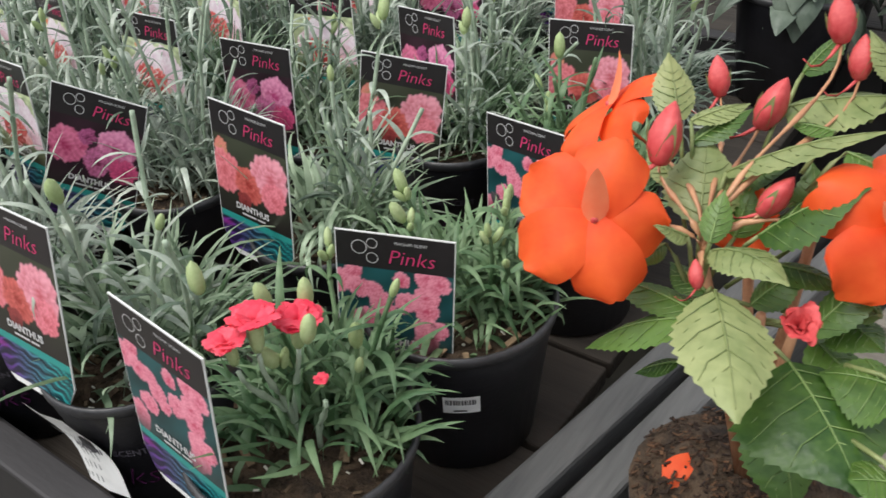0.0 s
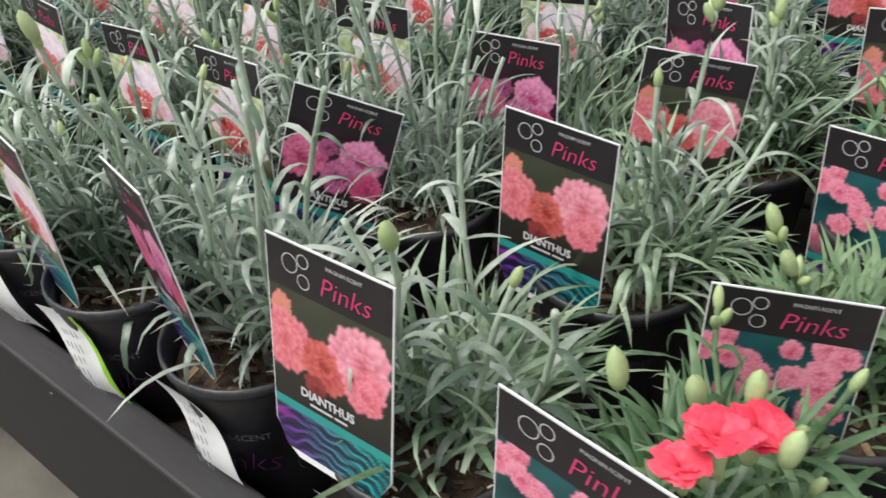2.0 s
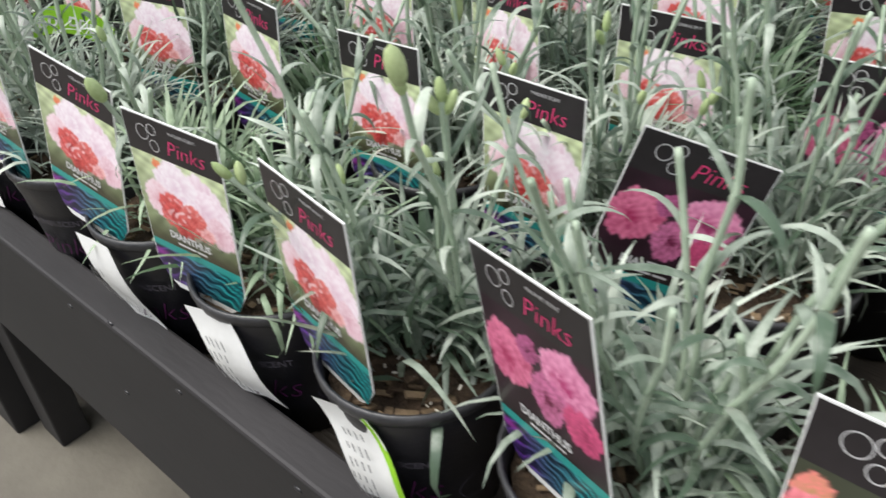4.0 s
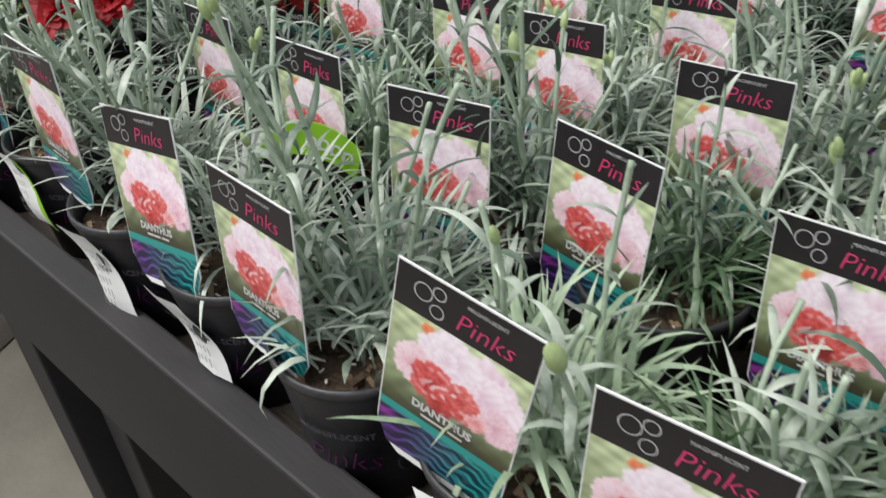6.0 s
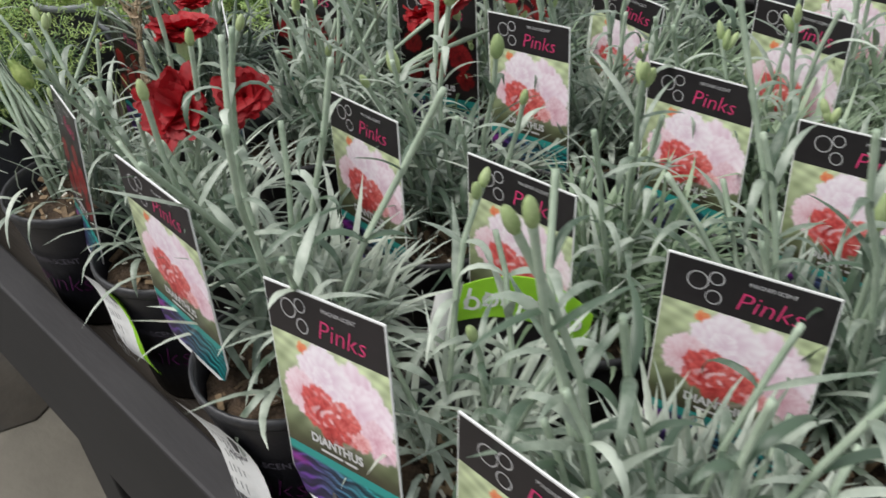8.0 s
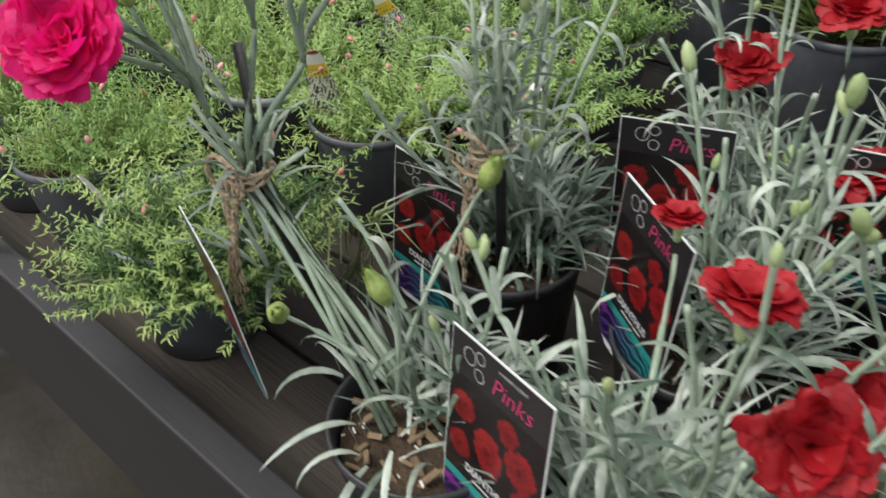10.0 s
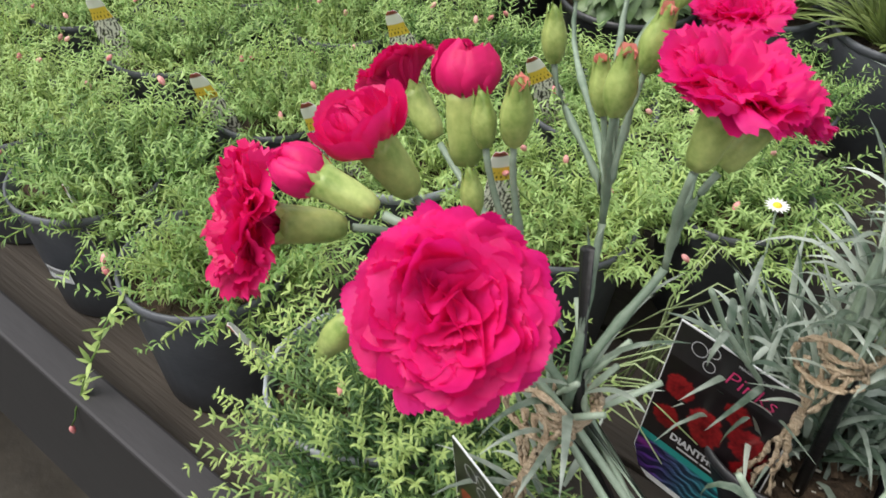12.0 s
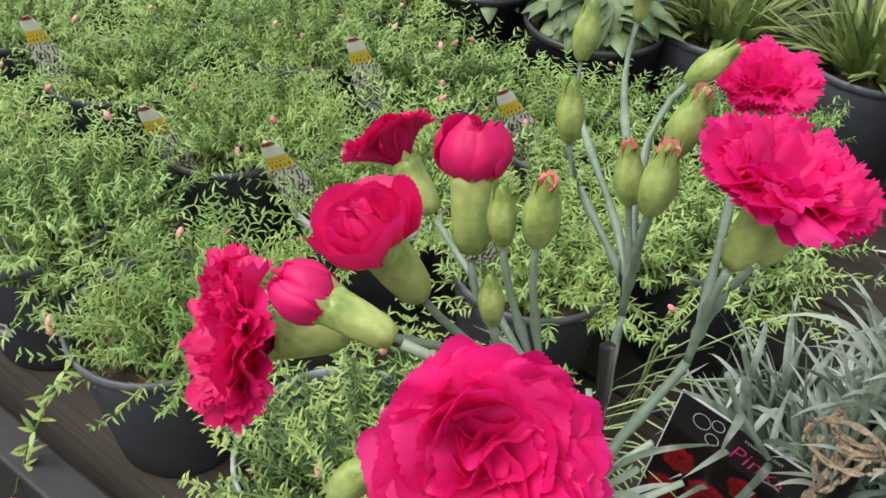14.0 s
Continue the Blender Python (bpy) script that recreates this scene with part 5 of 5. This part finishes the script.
def hanging_shoot(seed, start, fall, drift):
    rng = random.Random(seed)
    lf, st, p = Shape(), Shape(), Vector(start)
    pts, n = [], 16
    for j in range(n + 1):
        pts.append(p.copy())
        u = j / n
        p = p + Vector((drift[0] / n, drift[1] / n * (1.4 - u), (0.02 if u < 0.25 else -fall) / n)) + Vector((rng.uniform(-1, 1), rng.uniform(-1, 1), 0)) * 0.0015
        if 2 < j < n - 3:
            for k in range(3):
                lf.blade(p, rng.uniform(0, 6.283), radians(rng.uniform(-20, 50)), rng.uniform(0.011, 0.018), 0.0042, rng.uniform(-0.4, 0.9), 3, 0, 0.15, 3.0)
    st.tube(pts, 0.0009, 5)
    return lf.mesh("hanging_leaves", M_TRAIL), st.mesh("hanging_shoot", M_TRAIL), pts[-1]


def trailing_plant(x, y, i, label=None, pale=False, hang=None):
    rng = random.Random(900 + i)
    t = thing("trailing_plant", pose(x, y, BED), "grey pot of small-leaved trailing plant with tiny pink buds", "potted plant", "trailing plants on the bench")
    part("pot", GREY_POT, t)
    part("rim", PALE_RIM if pale else GREY_RIM, t)
    part("soil", GREY_SOIL, t)
    f, s2, tips, ros = TRAIL[i % 5] if i else FULL
    k = rng.uniform(0.88, 1.06)
    gm = pose(0.048 if i == 0 else 0.014 if y < 0.42 else 0, -0.004 if i == 0 else 0.026 if y < 0.42 else 0.026 if label else 0.006, GH - 0.020, rng.uniform(-5, 5), rng.uniform(-5, 5), rng.uniform(0, 360)) @ Matrix.Diagonal((k, k, rng.uniform(0.75, 1.0), 1))
    part("foliage", f, t, "", gm)
    part("tip_foliage", ros, t, "", gm)["kind"] = "stuff"
    part("shoot_mass", s2, t, "", gm)["kind"] = "stuff"
    for p in rng.sample(tips, 5):
        part("bud", TINY_BUD, t, "tiny pink bud", gm @ aim(p, (rng.uniform(-1, 1), rng.uniform(-1, 1), 0.8)))
    if label is not None:
        top, lean, turn = Vector(label[0]), label[1], radians(label[2])
        foot = top + Vector((0.8, 0.6, 0)) * (lean * 0.108) - Vector((0, 0, 0.108))
        ez = (top - foot).normalized()
        ex = Vector((math.cos(turn), math.sin(turn), 0))
        ey = ez.cross(ex).normalized()
        ex, o = ey.cross(ez), foot - Vector((x, y, BED))
        part("slim_label", SLIM_ME, t, "slim white label with blotched print and a yellow band", Matrix(((ex.x, ey.x, ez.x, o.x), (ex.y, ey.y, ez.y, o.y), (ex.z, ey.z, ez.z, o.z), (0, 0, 0, 1))))
    if i == 2:
        barcode(t, radians(-75), GR, 0.06)
    if hang is not None:
        a2, b2, end = hanging_shoot(i, (0.0, -0.05, GH - 0.01), *hang)
        part("hanging_leaves", a2, t)
        part("hanging_shoot", b2, t)
        part("bud", TINY_BUD, t, "tiny pink bud", aim(end, (0, 0, -1)))


rows = [(-1.905, 0.372, ((-1.995, 0.343, 0.900), 0.35, -22), True, None), (-2.092, 0.380, None, False, (0.165, (-0.045, -0.085))), (-2.268, 0.384, ((-2.220, 0.354, 0.900), 0.0, -25), False, None)]
rows += [(x, 0.39, None, False, None) for x in (-2.43, -2.59, -2.75, -2.91)]
rows += [(-1.905, 0.615, ((-1.946, 0.579, 0.945), 0.1, 42), False, None), (-2.070, 0.600, ((-2.128, 0.537, 0.945), 0.38, 36), True, None), (-2.235, 0.585, ((-2.263, 0.519, 0.930), 0.3, 36), False, None), (-2.420, 0.590, ((-2.455, 0.535, 0.945), 0.2, 40), False, None)]
rows += [(-1.985, 0.800, ((-2.033, 0.745, 0.945), 0.5, 38), False, None), (-2.155, 0.785, ((-2.193, 0.722, 0.945), 0.3, 36), False, None), (-2.32, 0.77, None, False, None)]
rows += [(x, 0.59, None, False, None) for x in (-2.59, -2.75, -2.91)] + [(x, 0.77, None, False, None) for x in (-2.48, -2.64, -2.80, -2.96)]
rows += [(-1.80, 0.75, None, False, None), (-1.845, 0.935, None, False, None)] + [(-2.33 - 0.16 * k, 0.945, None, False, None) for k in range(5)]
rows += [(-3.07, 0.48, None, False, None), (-3.08, 0.66, None, False, None), (-3.12, 0.83, None, False, None)]
for i, (x, y, lab, pale, hang) in enumerate(rows):
    trailing_plant(x, y, i, lab, pale, hang)


def runner(x, y, seed):
    """Bare thin shoots that arch low out of the gap between the pots."""
    rng = random.Random(seed)
    t = thing("trailing_runners", pose(x, y, BED), "thin yellow-green runners arching low between the pots", "plant")
    for i in range(14):
        g, ln = rng.uniform(-0.9, 1.2), rng.uniform(0.08, 0.17)
        d = Vector((math.cos(g), math.sin(g), 0))
        s = Shape()
        s.tube([Vector((rng.uniform(-0.02, 0.02), rng.uniform(-0.02, 0.02), 0.0)), d * ln * 0.25 + Vector((0, 0, 0.10)), d * ln * 0.6 + Vector((0, 0, 0.13 + rng.uniform(-0.02, 0.02))), d * ln + Vector((0, 0, 0.115 + rng.uniform(-0.02, 0.02)))], [0.0011, 0.0010, 0.0008, 0.0005], 5)
        part("runner", s.mesh("runner", M_BUD), t)


runner(-1.83, 0.50, 71)
runner(-1.80, 0.60, 72)


def daisy(x, y, z):
    t = thing("daisy", pose(x, y, BED), "small white daisy with a yellow centre", "flower")
    s = Shape()
    for i in range(16):
        s.blade((0, 0, z - BED), i * 0.3927, radians(12), 0.011, 0.0038, 0.3, 3, 0, 0.1, 3)
    part("petals", s.mesh("petals", M_WHITE_PETAL), t)
    s = Shape()
    s.lathe([(0.004, z - BED - 0.001), (0.0036, z - BED + 0.0015), (0.002, z - BED + 0.0028), (0.0003, z - BED + 0.003)], 12)
    part("centre", s.mesh("centre", M_YELLOW_C), t)
    s = Shape()
    s.tube([(0.004, 0.006, 0), (0.006, 0.002, (z - BED) * 0.5), (0, 0, z - BED)], 0.0009, 6)
    part("stalk", s.mesh("stalk", M_STEM), t)


daisy(-1.748, 0.690, 0.925)

# ---- pots behind ----
def broad_leaf(s, p, az, el, length, width, bend, seg=6, serrate=0.0, ripple=0.0, point=0.8):
    """An oval leaf with a folded midrib and, if wanted, a toothed edge."""
    p, rows2 = Vector(p), []
    for i in range(seg + 1):
        u = i / seg
        d = Vector((math.cos(el) * math.cos(az), math.cos(el) * math.sin(az), math.sin(el)))
        side = Vector((-math.sin(az), math.cos(az), 0))
        up = side.cross(d) * -1
        w = width * 0.5 * (math.sin(math.pi * min(1, 0.06 + 0.94 * u) ** 0.85) ** point if 0 < u < 1 else 0.05)
        w *= 1 + serrate * (1 if i % 2 else -1)
        rows2.append([p - side * w - up * w * 0.32, p - side * w * 0.5 - up * w * (0.10 + ripple * (i % 2)), p + up * 0.0, p + side * w * 0.5 - up * w * (0.10 + ripple * (i % 2)), p + side * w - up * w * 0.32])
        p = p + d * (length / seg)
        el -= bend / seg
    s.add([q for r2 in rows2 for q in r2], [(i * 5 + k, i * 5 + k + 1, (i + 1) * 5 + k + 1, (i + 1) * 5 + k) for i in range(seg) for k in range(4)])


def broad_plant(x, y, z, seed, material, pot_mesh, rim_mesh, pr, ph, leaves=34, size=0.085, words="black pot of broad-leaved plant", grassy=False):
    rng = random.Random(seed)
    t = thing("potted_foliage_plant", pose(x, y, z), words, "potted plant", "plants behind the display")
    part("pot", pot_mesh, t)
    part("rim", rim_mesh, t)
    part("soil", soil_shape(pr * 0.9, ph - 0.015, seed).mesh("soil", M_SOIL), t)
    s = Shape()
    for i in range(leaves):
        g = rng.uniform(0, 6.283)
        q = pr * 0.5 * math.sqrt(rng.random())
        if grassy:
            s.blade((q * math.cos(g), q * math.sin(g), ph - 0.015), g + rng.uniform(-0.6, 0.6), radians(rng.uniform(30, 85)), size * rng.uniform(0.6, 1.3), rng.uniform(0.008, 0.014), rng.uniform(0.1, 1.1), 6, rng.uniform(-0.4, 0.4), 0.3, 2.5)
        else:
            broad_leaf(s, (q * math.cos(g), q * math.sin(g), ph - 0.01 + rng.uniform(0, 0.05)), g, radians(rng.uniform(-5, 60)), size * rng.uniform(0.7, 1.2), size * rng.uniform(0.4, 0.5), rng.uniform(1.0, 2.6))
    part("foliage", s.mesh("foliage", material), t)


a, b = pot_shapes(0.085, 0.16)
BIG_POT, BIG_RIM, BIG_GREY, BIG_GREY_RIM = a.mesh("pot", M_POT), b.mesh("rim", M_POT_RIM), a.mesh("pot", M_GREY_POT), b.mesh("rim", M_GREY_POT)
for i, (x, y) in enumerate(((-2.065, 1.010), (-2.240, 1.030))):
    broad_plant(x, y, BED, 50 + i, M_BROAD, BIG_POT, BIG_RIM, 0.085, 0.16, 150, 0.062)
for i, (x, y) in enumerate(((-1.945, 1.110), (-1.775, 1.145), (-1.60, 1.08), (-1.43, 1.12), (-1.26, 1.17), (-1.08, 1.17))):
    broad_plant(x, y, BED, 60 + i, M_STRAP, BIG_GREY, BIG_GREY_RIM, 0.085, 0.16, 190, 0.105, "dark grey pot of strap-leaved green plant", True)
for i in range(12):
    x = 0.95 - 0.33 * i
    broad_plant(x, 1.60 + 0.06 * (i % 3), BED, 80 + i, M_DARK_BROAD if i < 5 else M_BROAD, BIG_POT, BIG_RIM, 0.085, 0.16, 40, 0.10, "black pot of dark broad-leaved plant" if i < 5 else "black pot of broad-leaved plant")


for i, (x, y) in enumerate(((-0.015, 1.30), (0.175, 1.34), (0.37, 1.38))):
    broad_plant(x, y, BED, 120 + i, M_DARK_BROAD, BIG_POT, BIG_RIM, 0.085, 0.16, 46, 0.10, "black pot of dark broad-leaved plant")


def crate(x, y):
    t = thing("wooden_crate", pose(x, y, BED, 0, 0, 8), "brown slatted wooden crate standing on the bench", "crate")
    for k in range(3):
        for yy in (-0.12, 0.12):
            s = Shape()
            s.box((-0.17, yy - 0.007, 0.008 + k * 0.06), (0.17, yy + 0.007, 0.058 + k * 0.06), 0.002)
            part("slat", s.mesh("slat", M_CRATE, False), t)
    for xx in (-0.16, 0.16):
        for yy in (-0.105, 0.105):
            s = Shape()
            s.box((xx - 0.012, yy - 0.0075, 0), (xx + 0.012, yy + 0.0075, 0.19), 0.002)
            part("corner_post", s.mesh("corner_post", M_CRATE, False), t)
    s = Shape()
    s.box((-0.15, -0.11, 0.01), (0.15, 0.11, 0.02), 0.002)
    part("base", s.mesh("base", M_CRATE, False), t)


crate(-2.53, 1.15)

# ---- orange impatiens on the next bench ----
IMP_BASE = Vector((0.196, 0.505, 0.722))
CROWN = Vector((0.166, 0.446, 1.040))
imp = thing("impatiens_plant", Matrix.Translation(IMP_BASE), "potted impatiens with bright orange flowers and toothed leaves", "potted plant")
a, b = pot_shapes(0.072, 0.100)
part("pot", a.mesh("pot", M_POT), imp)
part("rim", b.mesh("rim", M_POT_RIM), imp)
mound = soil_shape(0.0735, 0.1015, 77, 0.006)
mound.v = [(x, y, z + 0.022 * math.cos(min(1.0, math.hypot(x, y) / 0.0735) * 1.5708)) for x, y, z in mound.v]
part("soil", mound.mesh("soil", M_SOIL), imp)
crust = grit_shape(0.071, 0.0, 78, 900, 0.0023)
crust.v = [(x, y, z + 0.102 + 0.022 * math.cos(min(1.0, math.hypot(x, y) / 0.0735) * 1.5708)) for x, y, z in crust.v]
part("soil_crust", crust.mesh("soil_crust", M_CRUMB, False), imp)["kind"] = "stuff"


def imp_leaf(base, tip, width, pale=False, sag=0.5):
    p, q = Vector(base) - IMP_BASE, Vector(tip) - IMP_BASE
    d = q - p
    az, el = math.atan2(d.y, d.x), math.atan2(d.z, math.hypot(d.x, d.y))
    s = Shape()
    broad_leaf(s, p, az, el + sag / 2, d.length * 1.10, width * (0.82 if pale and abs(d.normalized().z) < 0.2 and sag > 0.45 and width > 0.045 else 1.05 if abs(d.normalized().z) > 0.4 else 1.25), sag, 26, 0.05, 0.06, 1.0)
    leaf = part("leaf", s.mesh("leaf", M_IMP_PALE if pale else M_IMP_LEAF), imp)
    ribs, lift = Shape(), Vector((0, 0, 0.0002))
    mids = [Vector(s.v[i * 5 + 2]) + lift for i in range(27)]
    ribs.tube(mids[:25], [0.0008 - 0.000025 * i for i in range(25)], 5)
    for i in range(2, 19, 3):
        for edge, half in ((0, 1), (4, 3)):
            ribs.tube([mids[i], Vector(s.v[(i + 2) * 5 + half]) + lift, Vector(s.v[(i + 5) * 5 + edge]).lerp(mids[i + 4], 0.12) + lift], [0.00036, 0.0003, 0.0002], 4)
    part("vein_relief", ribs.mesh("vein_relief", M_IMP_PALE if pale else M_IMP_VEIN), leaf)
    st = Shape()
    mid = p + (CROWN - IMP_BASE - Vector((0, 0, 0.03)) - p).normalized() * 0.026
    st.tube([mid, mid.lerp(p, 0.6) + Vector((0, 0, 0.003)), p], [0.0013, 0.0012, 0.0011], 6)
    part("leaf_stalk", st.mesh("leaf_stalk", M_IMP_PALE), imp)


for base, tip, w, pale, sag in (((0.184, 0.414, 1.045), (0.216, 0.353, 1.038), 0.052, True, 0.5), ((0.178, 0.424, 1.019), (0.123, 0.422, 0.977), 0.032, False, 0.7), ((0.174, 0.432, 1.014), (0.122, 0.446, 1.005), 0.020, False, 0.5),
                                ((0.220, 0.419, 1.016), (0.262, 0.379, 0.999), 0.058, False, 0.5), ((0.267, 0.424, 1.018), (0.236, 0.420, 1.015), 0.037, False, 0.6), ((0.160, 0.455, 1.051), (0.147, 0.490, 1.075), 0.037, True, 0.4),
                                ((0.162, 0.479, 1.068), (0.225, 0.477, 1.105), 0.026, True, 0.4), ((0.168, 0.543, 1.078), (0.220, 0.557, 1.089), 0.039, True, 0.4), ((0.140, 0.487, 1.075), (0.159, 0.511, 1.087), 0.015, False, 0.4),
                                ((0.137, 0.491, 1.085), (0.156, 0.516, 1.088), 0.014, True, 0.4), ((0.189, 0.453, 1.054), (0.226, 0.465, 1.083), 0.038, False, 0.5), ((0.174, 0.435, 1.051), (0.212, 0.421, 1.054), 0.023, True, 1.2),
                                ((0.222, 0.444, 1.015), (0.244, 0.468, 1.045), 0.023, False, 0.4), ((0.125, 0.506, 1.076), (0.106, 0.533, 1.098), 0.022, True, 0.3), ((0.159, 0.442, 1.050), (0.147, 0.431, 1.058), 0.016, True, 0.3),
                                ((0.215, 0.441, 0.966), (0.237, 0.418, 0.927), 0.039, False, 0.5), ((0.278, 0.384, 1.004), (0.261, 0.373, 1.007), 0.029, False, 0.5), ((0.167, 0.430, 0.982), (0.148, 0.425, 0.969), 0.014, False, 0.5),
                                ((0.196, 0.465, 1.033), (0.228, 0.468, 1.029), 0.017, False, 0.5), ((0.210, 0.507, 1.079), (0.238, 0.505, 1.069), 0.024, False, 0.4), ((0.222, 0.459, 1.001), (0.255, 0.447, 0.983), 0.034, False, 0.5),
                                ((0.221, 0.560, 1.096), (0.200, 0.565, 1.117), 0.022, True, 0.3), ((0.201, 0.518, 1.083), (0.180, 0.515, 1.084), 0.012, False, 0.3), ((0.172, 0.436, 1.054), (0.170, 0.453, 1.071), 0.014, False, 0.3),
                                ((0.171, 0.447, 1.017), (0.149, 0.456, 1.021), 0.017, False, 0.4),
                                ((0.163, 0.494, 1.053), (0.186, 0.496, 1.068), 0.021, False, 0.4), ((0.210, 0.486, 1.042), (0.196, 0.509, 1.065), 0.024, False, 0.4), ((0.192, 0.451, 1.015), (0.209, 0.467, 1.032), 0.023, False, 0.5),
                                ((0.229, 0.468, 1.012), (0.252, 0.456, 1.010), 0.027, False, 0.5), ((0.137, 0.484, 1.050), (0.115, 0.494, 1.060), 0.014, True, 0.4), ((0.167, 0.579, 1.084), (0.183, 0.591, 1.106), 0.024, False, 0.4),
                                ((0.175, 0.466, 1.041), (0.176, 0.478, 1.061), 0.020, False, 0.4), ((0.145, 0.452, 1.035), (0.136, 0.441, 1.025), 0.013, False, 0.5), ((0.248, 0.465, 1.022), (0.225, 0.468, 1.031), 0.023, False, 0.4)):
    imp_leaf(base, tip, w, pale, sag)
for q in (CROWN, (0.200, 0.440, 1.020), (0.215, 0.445, 1.010), (0.160, 0.530, 1.050), (0.205, 0.505, 1.060)):
    e = Vector(q) - IMP_BASE
    s = Shape()
    s.tube([(0, 0, 0.110), Vector((0, 0, 0.110)).lerp(e, 0.5) + Vector((0, -0.004, 0.01)), e], [0.0045, 0.0036, 0.0024], 8)
    part("stem", s.mesh("stem", M_RED_STEM), imp)


def flat_flower(r, seed):
    """Five broad overlapping petals round a small pale throat; z is its axis."""
    rng = random.Random(seed)
    s = Shape()
    for i in range(5):
        az = i * 1.2566 + rng.uniform(-0.08, 0.08)
        ln, wd, up = r * (1.15 if i else 1.0), r * (0.50 if i else 0.44), 0.10 + 0.05 * (i % 2)
        vs, nu, nv = [], 11, 17
        for a2 in range(nu + 1):
            u = a2 / nu
            for b2 in range(nv):
                v = 2 * b2 / (nv - 1) - 1
                w = wd * (math.sin(math.pi * (0.08 + 0.60 * u)) ** 0.9) * (1 if u < 0.8 else math.sqrt(max(0.12, 1 - ((u - 0.8) / 0.23) ** 2)))
                notch = -0.05 * ln * max(0, 1 - abs(v) * 2.2) * (u > 0.95) - 0.10 * ln * v * v * u
                x = ln * u + notch
                z = r * (up * math.sin(3 * u) + 0.16 * u * u * math.sin(2.4 * v + 2 * i) - 0.22 * u * u + 0.03 * i - 0.14 * v * v * u)
                vs.append((x * math.cos(az) - w * v * math.sin(az), x * math.sin(az) + w * v * math.cos(az), z))
        s.add(vs, [(a2 * nv + b2, a2 * nv + b2 + 1, (a2 + 1) * nv + b2 + 1, (a2 + 1) * nv + b2) for a2 in range(nu) for b2 in range(nv - 1)])
    return s


FLAT = [flat_flower(0.037, i).mesh("flower", M_ORANGE) for i in range(2)]
s = Shape()
s.lathe([(0.0006, 0.001), (0.0035, 0.002), (0.004, 0.005), (0.0022, 0.009), (0.0004, 0.010)], 10)
THROAT = s.mesh("throat", M_ORANGE_BUD)
s = Shape()
s.blade((0, -0.004, 0.004), 1.57, radians(30), 0.036, 0.0135, -0.4, 8, 0, 0.5, 2.6)
STANDARD = s.mesh("standard_petal", M_CORAL_ORANGE)
for at, d, k, roll in (((0.120, 0.420, 1.059), (0.36, -0.75, 0.55), 1.0, 0), ((0.075, 0.532, 1.060), (-0.60, -0.15, 0.78), 1.0, 30), ((0.245, 0.471, 1.069), (0.45, -0.55, 0.65), 1.0, 75), ((0.175, 0.480, 1.044), (0.2, -0.5, 0.7), 0.5, 0)):
    f = part("flower", FLAT[int(k == 1.0)], imp, "flat orange flower with five petals", aim(Vector(at) - IMP_BASE, Vector(d).normalized(), roll) @ Matrix.Diagonal((k, k, k, 1)))
    part("throat", THROAT, f, "", pose(0, 0, 0.001) @ Matrix.Diagonal((0.6, 0.6, 0.6, 1)))
    part("standard_petal", STANDARD, f, "narrow upright paler petal")
    stem_to(imp, CROWN, Vector(at) - Vector(d).normalized() * 0.002, d, 0.0010, 0.0009, M_RED_STEM)
s = Shape()
s.lathe([(0.0012, -0.001), (0.0035, 0.0), (0.0062, 0.006), (0.0066, 0.011), (0.0052, 0.017), (0.0028, 0.022), (0.0004, 0.025)], 14, None, 3, 0.12)
IMP_BUD = s.mesh("bud", M_ORANGE_BUD)
s = Shape()
for i in range(3):
    s.blade((0, 0, 0.0), i * 2.1, radians(50), 0.018, 0.007, -0.5, 5, 0, 0.4, 2)
IMP_SEPAL = s.mesh("sepal", M_IMP_PALE)
s = Shape()
s.tube([(0, 0, 0.001), (0.006, 0, -0.006), (0.011, 0, -0.010), (0.016, 0, -0.010), (0.020, 0, -0.006)], [0.0012, 0.0009, 0.0007, 0.0006, 0.0004], 5)
IMP_SPUR = s.mesh("spur", M_ORANGE_BUD)
for at, d, k in (((0.118, 0.594, 1.054), (-0.312, 0.301, 0.901), 1.00), ((0.162, 0.527, 1.072), (0.229, 0.459, 0.858), 1.15), ((0.187, 0.561, 1.112), (-0.258, 0.277, 0.926), 1.05), ((0.135, 0.458, 1.076), (-0.052, 0.561, 0.826), 1.25), ((0.187, 0.458, 1.063), (0.402, 0.532, 0.745), 0.90), ((0.200, 0.557, 1.096), (-0.141, 0.341, 0.930), 0.90), ((0.173, 0.424, 1.036), (-0.365, 0.484, 0.796), 0.55)):
    d = Vector(d).normalized()
    bd = part("bud", IMP_BUD, imp, "rose-coloured bud", aim(Vector(at) - IMP_BASE, d) @ Matrix.Diagonal((k, k, k, 1)))
    part("sepal", IMP_SEPAL, bd)
    part("spur", IMP_SPUR, bd)
    stem_to(imp, CROWN, at, d, 0.0010, 0.0008, M_RED_STEM)
s = carnation(0.0125, 14, 9, 60, 0.10, 3.5, 0.02, 10, 0.6, 0.6, 1.0, 7, 15)
part("flower", s.mesh("flower", M_ORANGE_BUD), imp, "ruffled rose-coloured bud opening", aim(Vector((0.220, 0.420, 1.034)) - IMP_BASE, (0.2, -0.5, 0.8)))
fp = thing("fallen_petal", pose(0.154, 0.478, 0.835, 20, -15, 40), "fallen orange petal lying on the potting soil", "petal")
s = Shape()
for g, w in ((0.0, 0.022), (0.5, 0.018)):
    s.blade((0, 0, 0), g, radians(18), 0.024, w, 0.5, 8, 0.2, 0.35, 4.0)
part("petal", s.mesh("petal", M_ORANGE), fp)
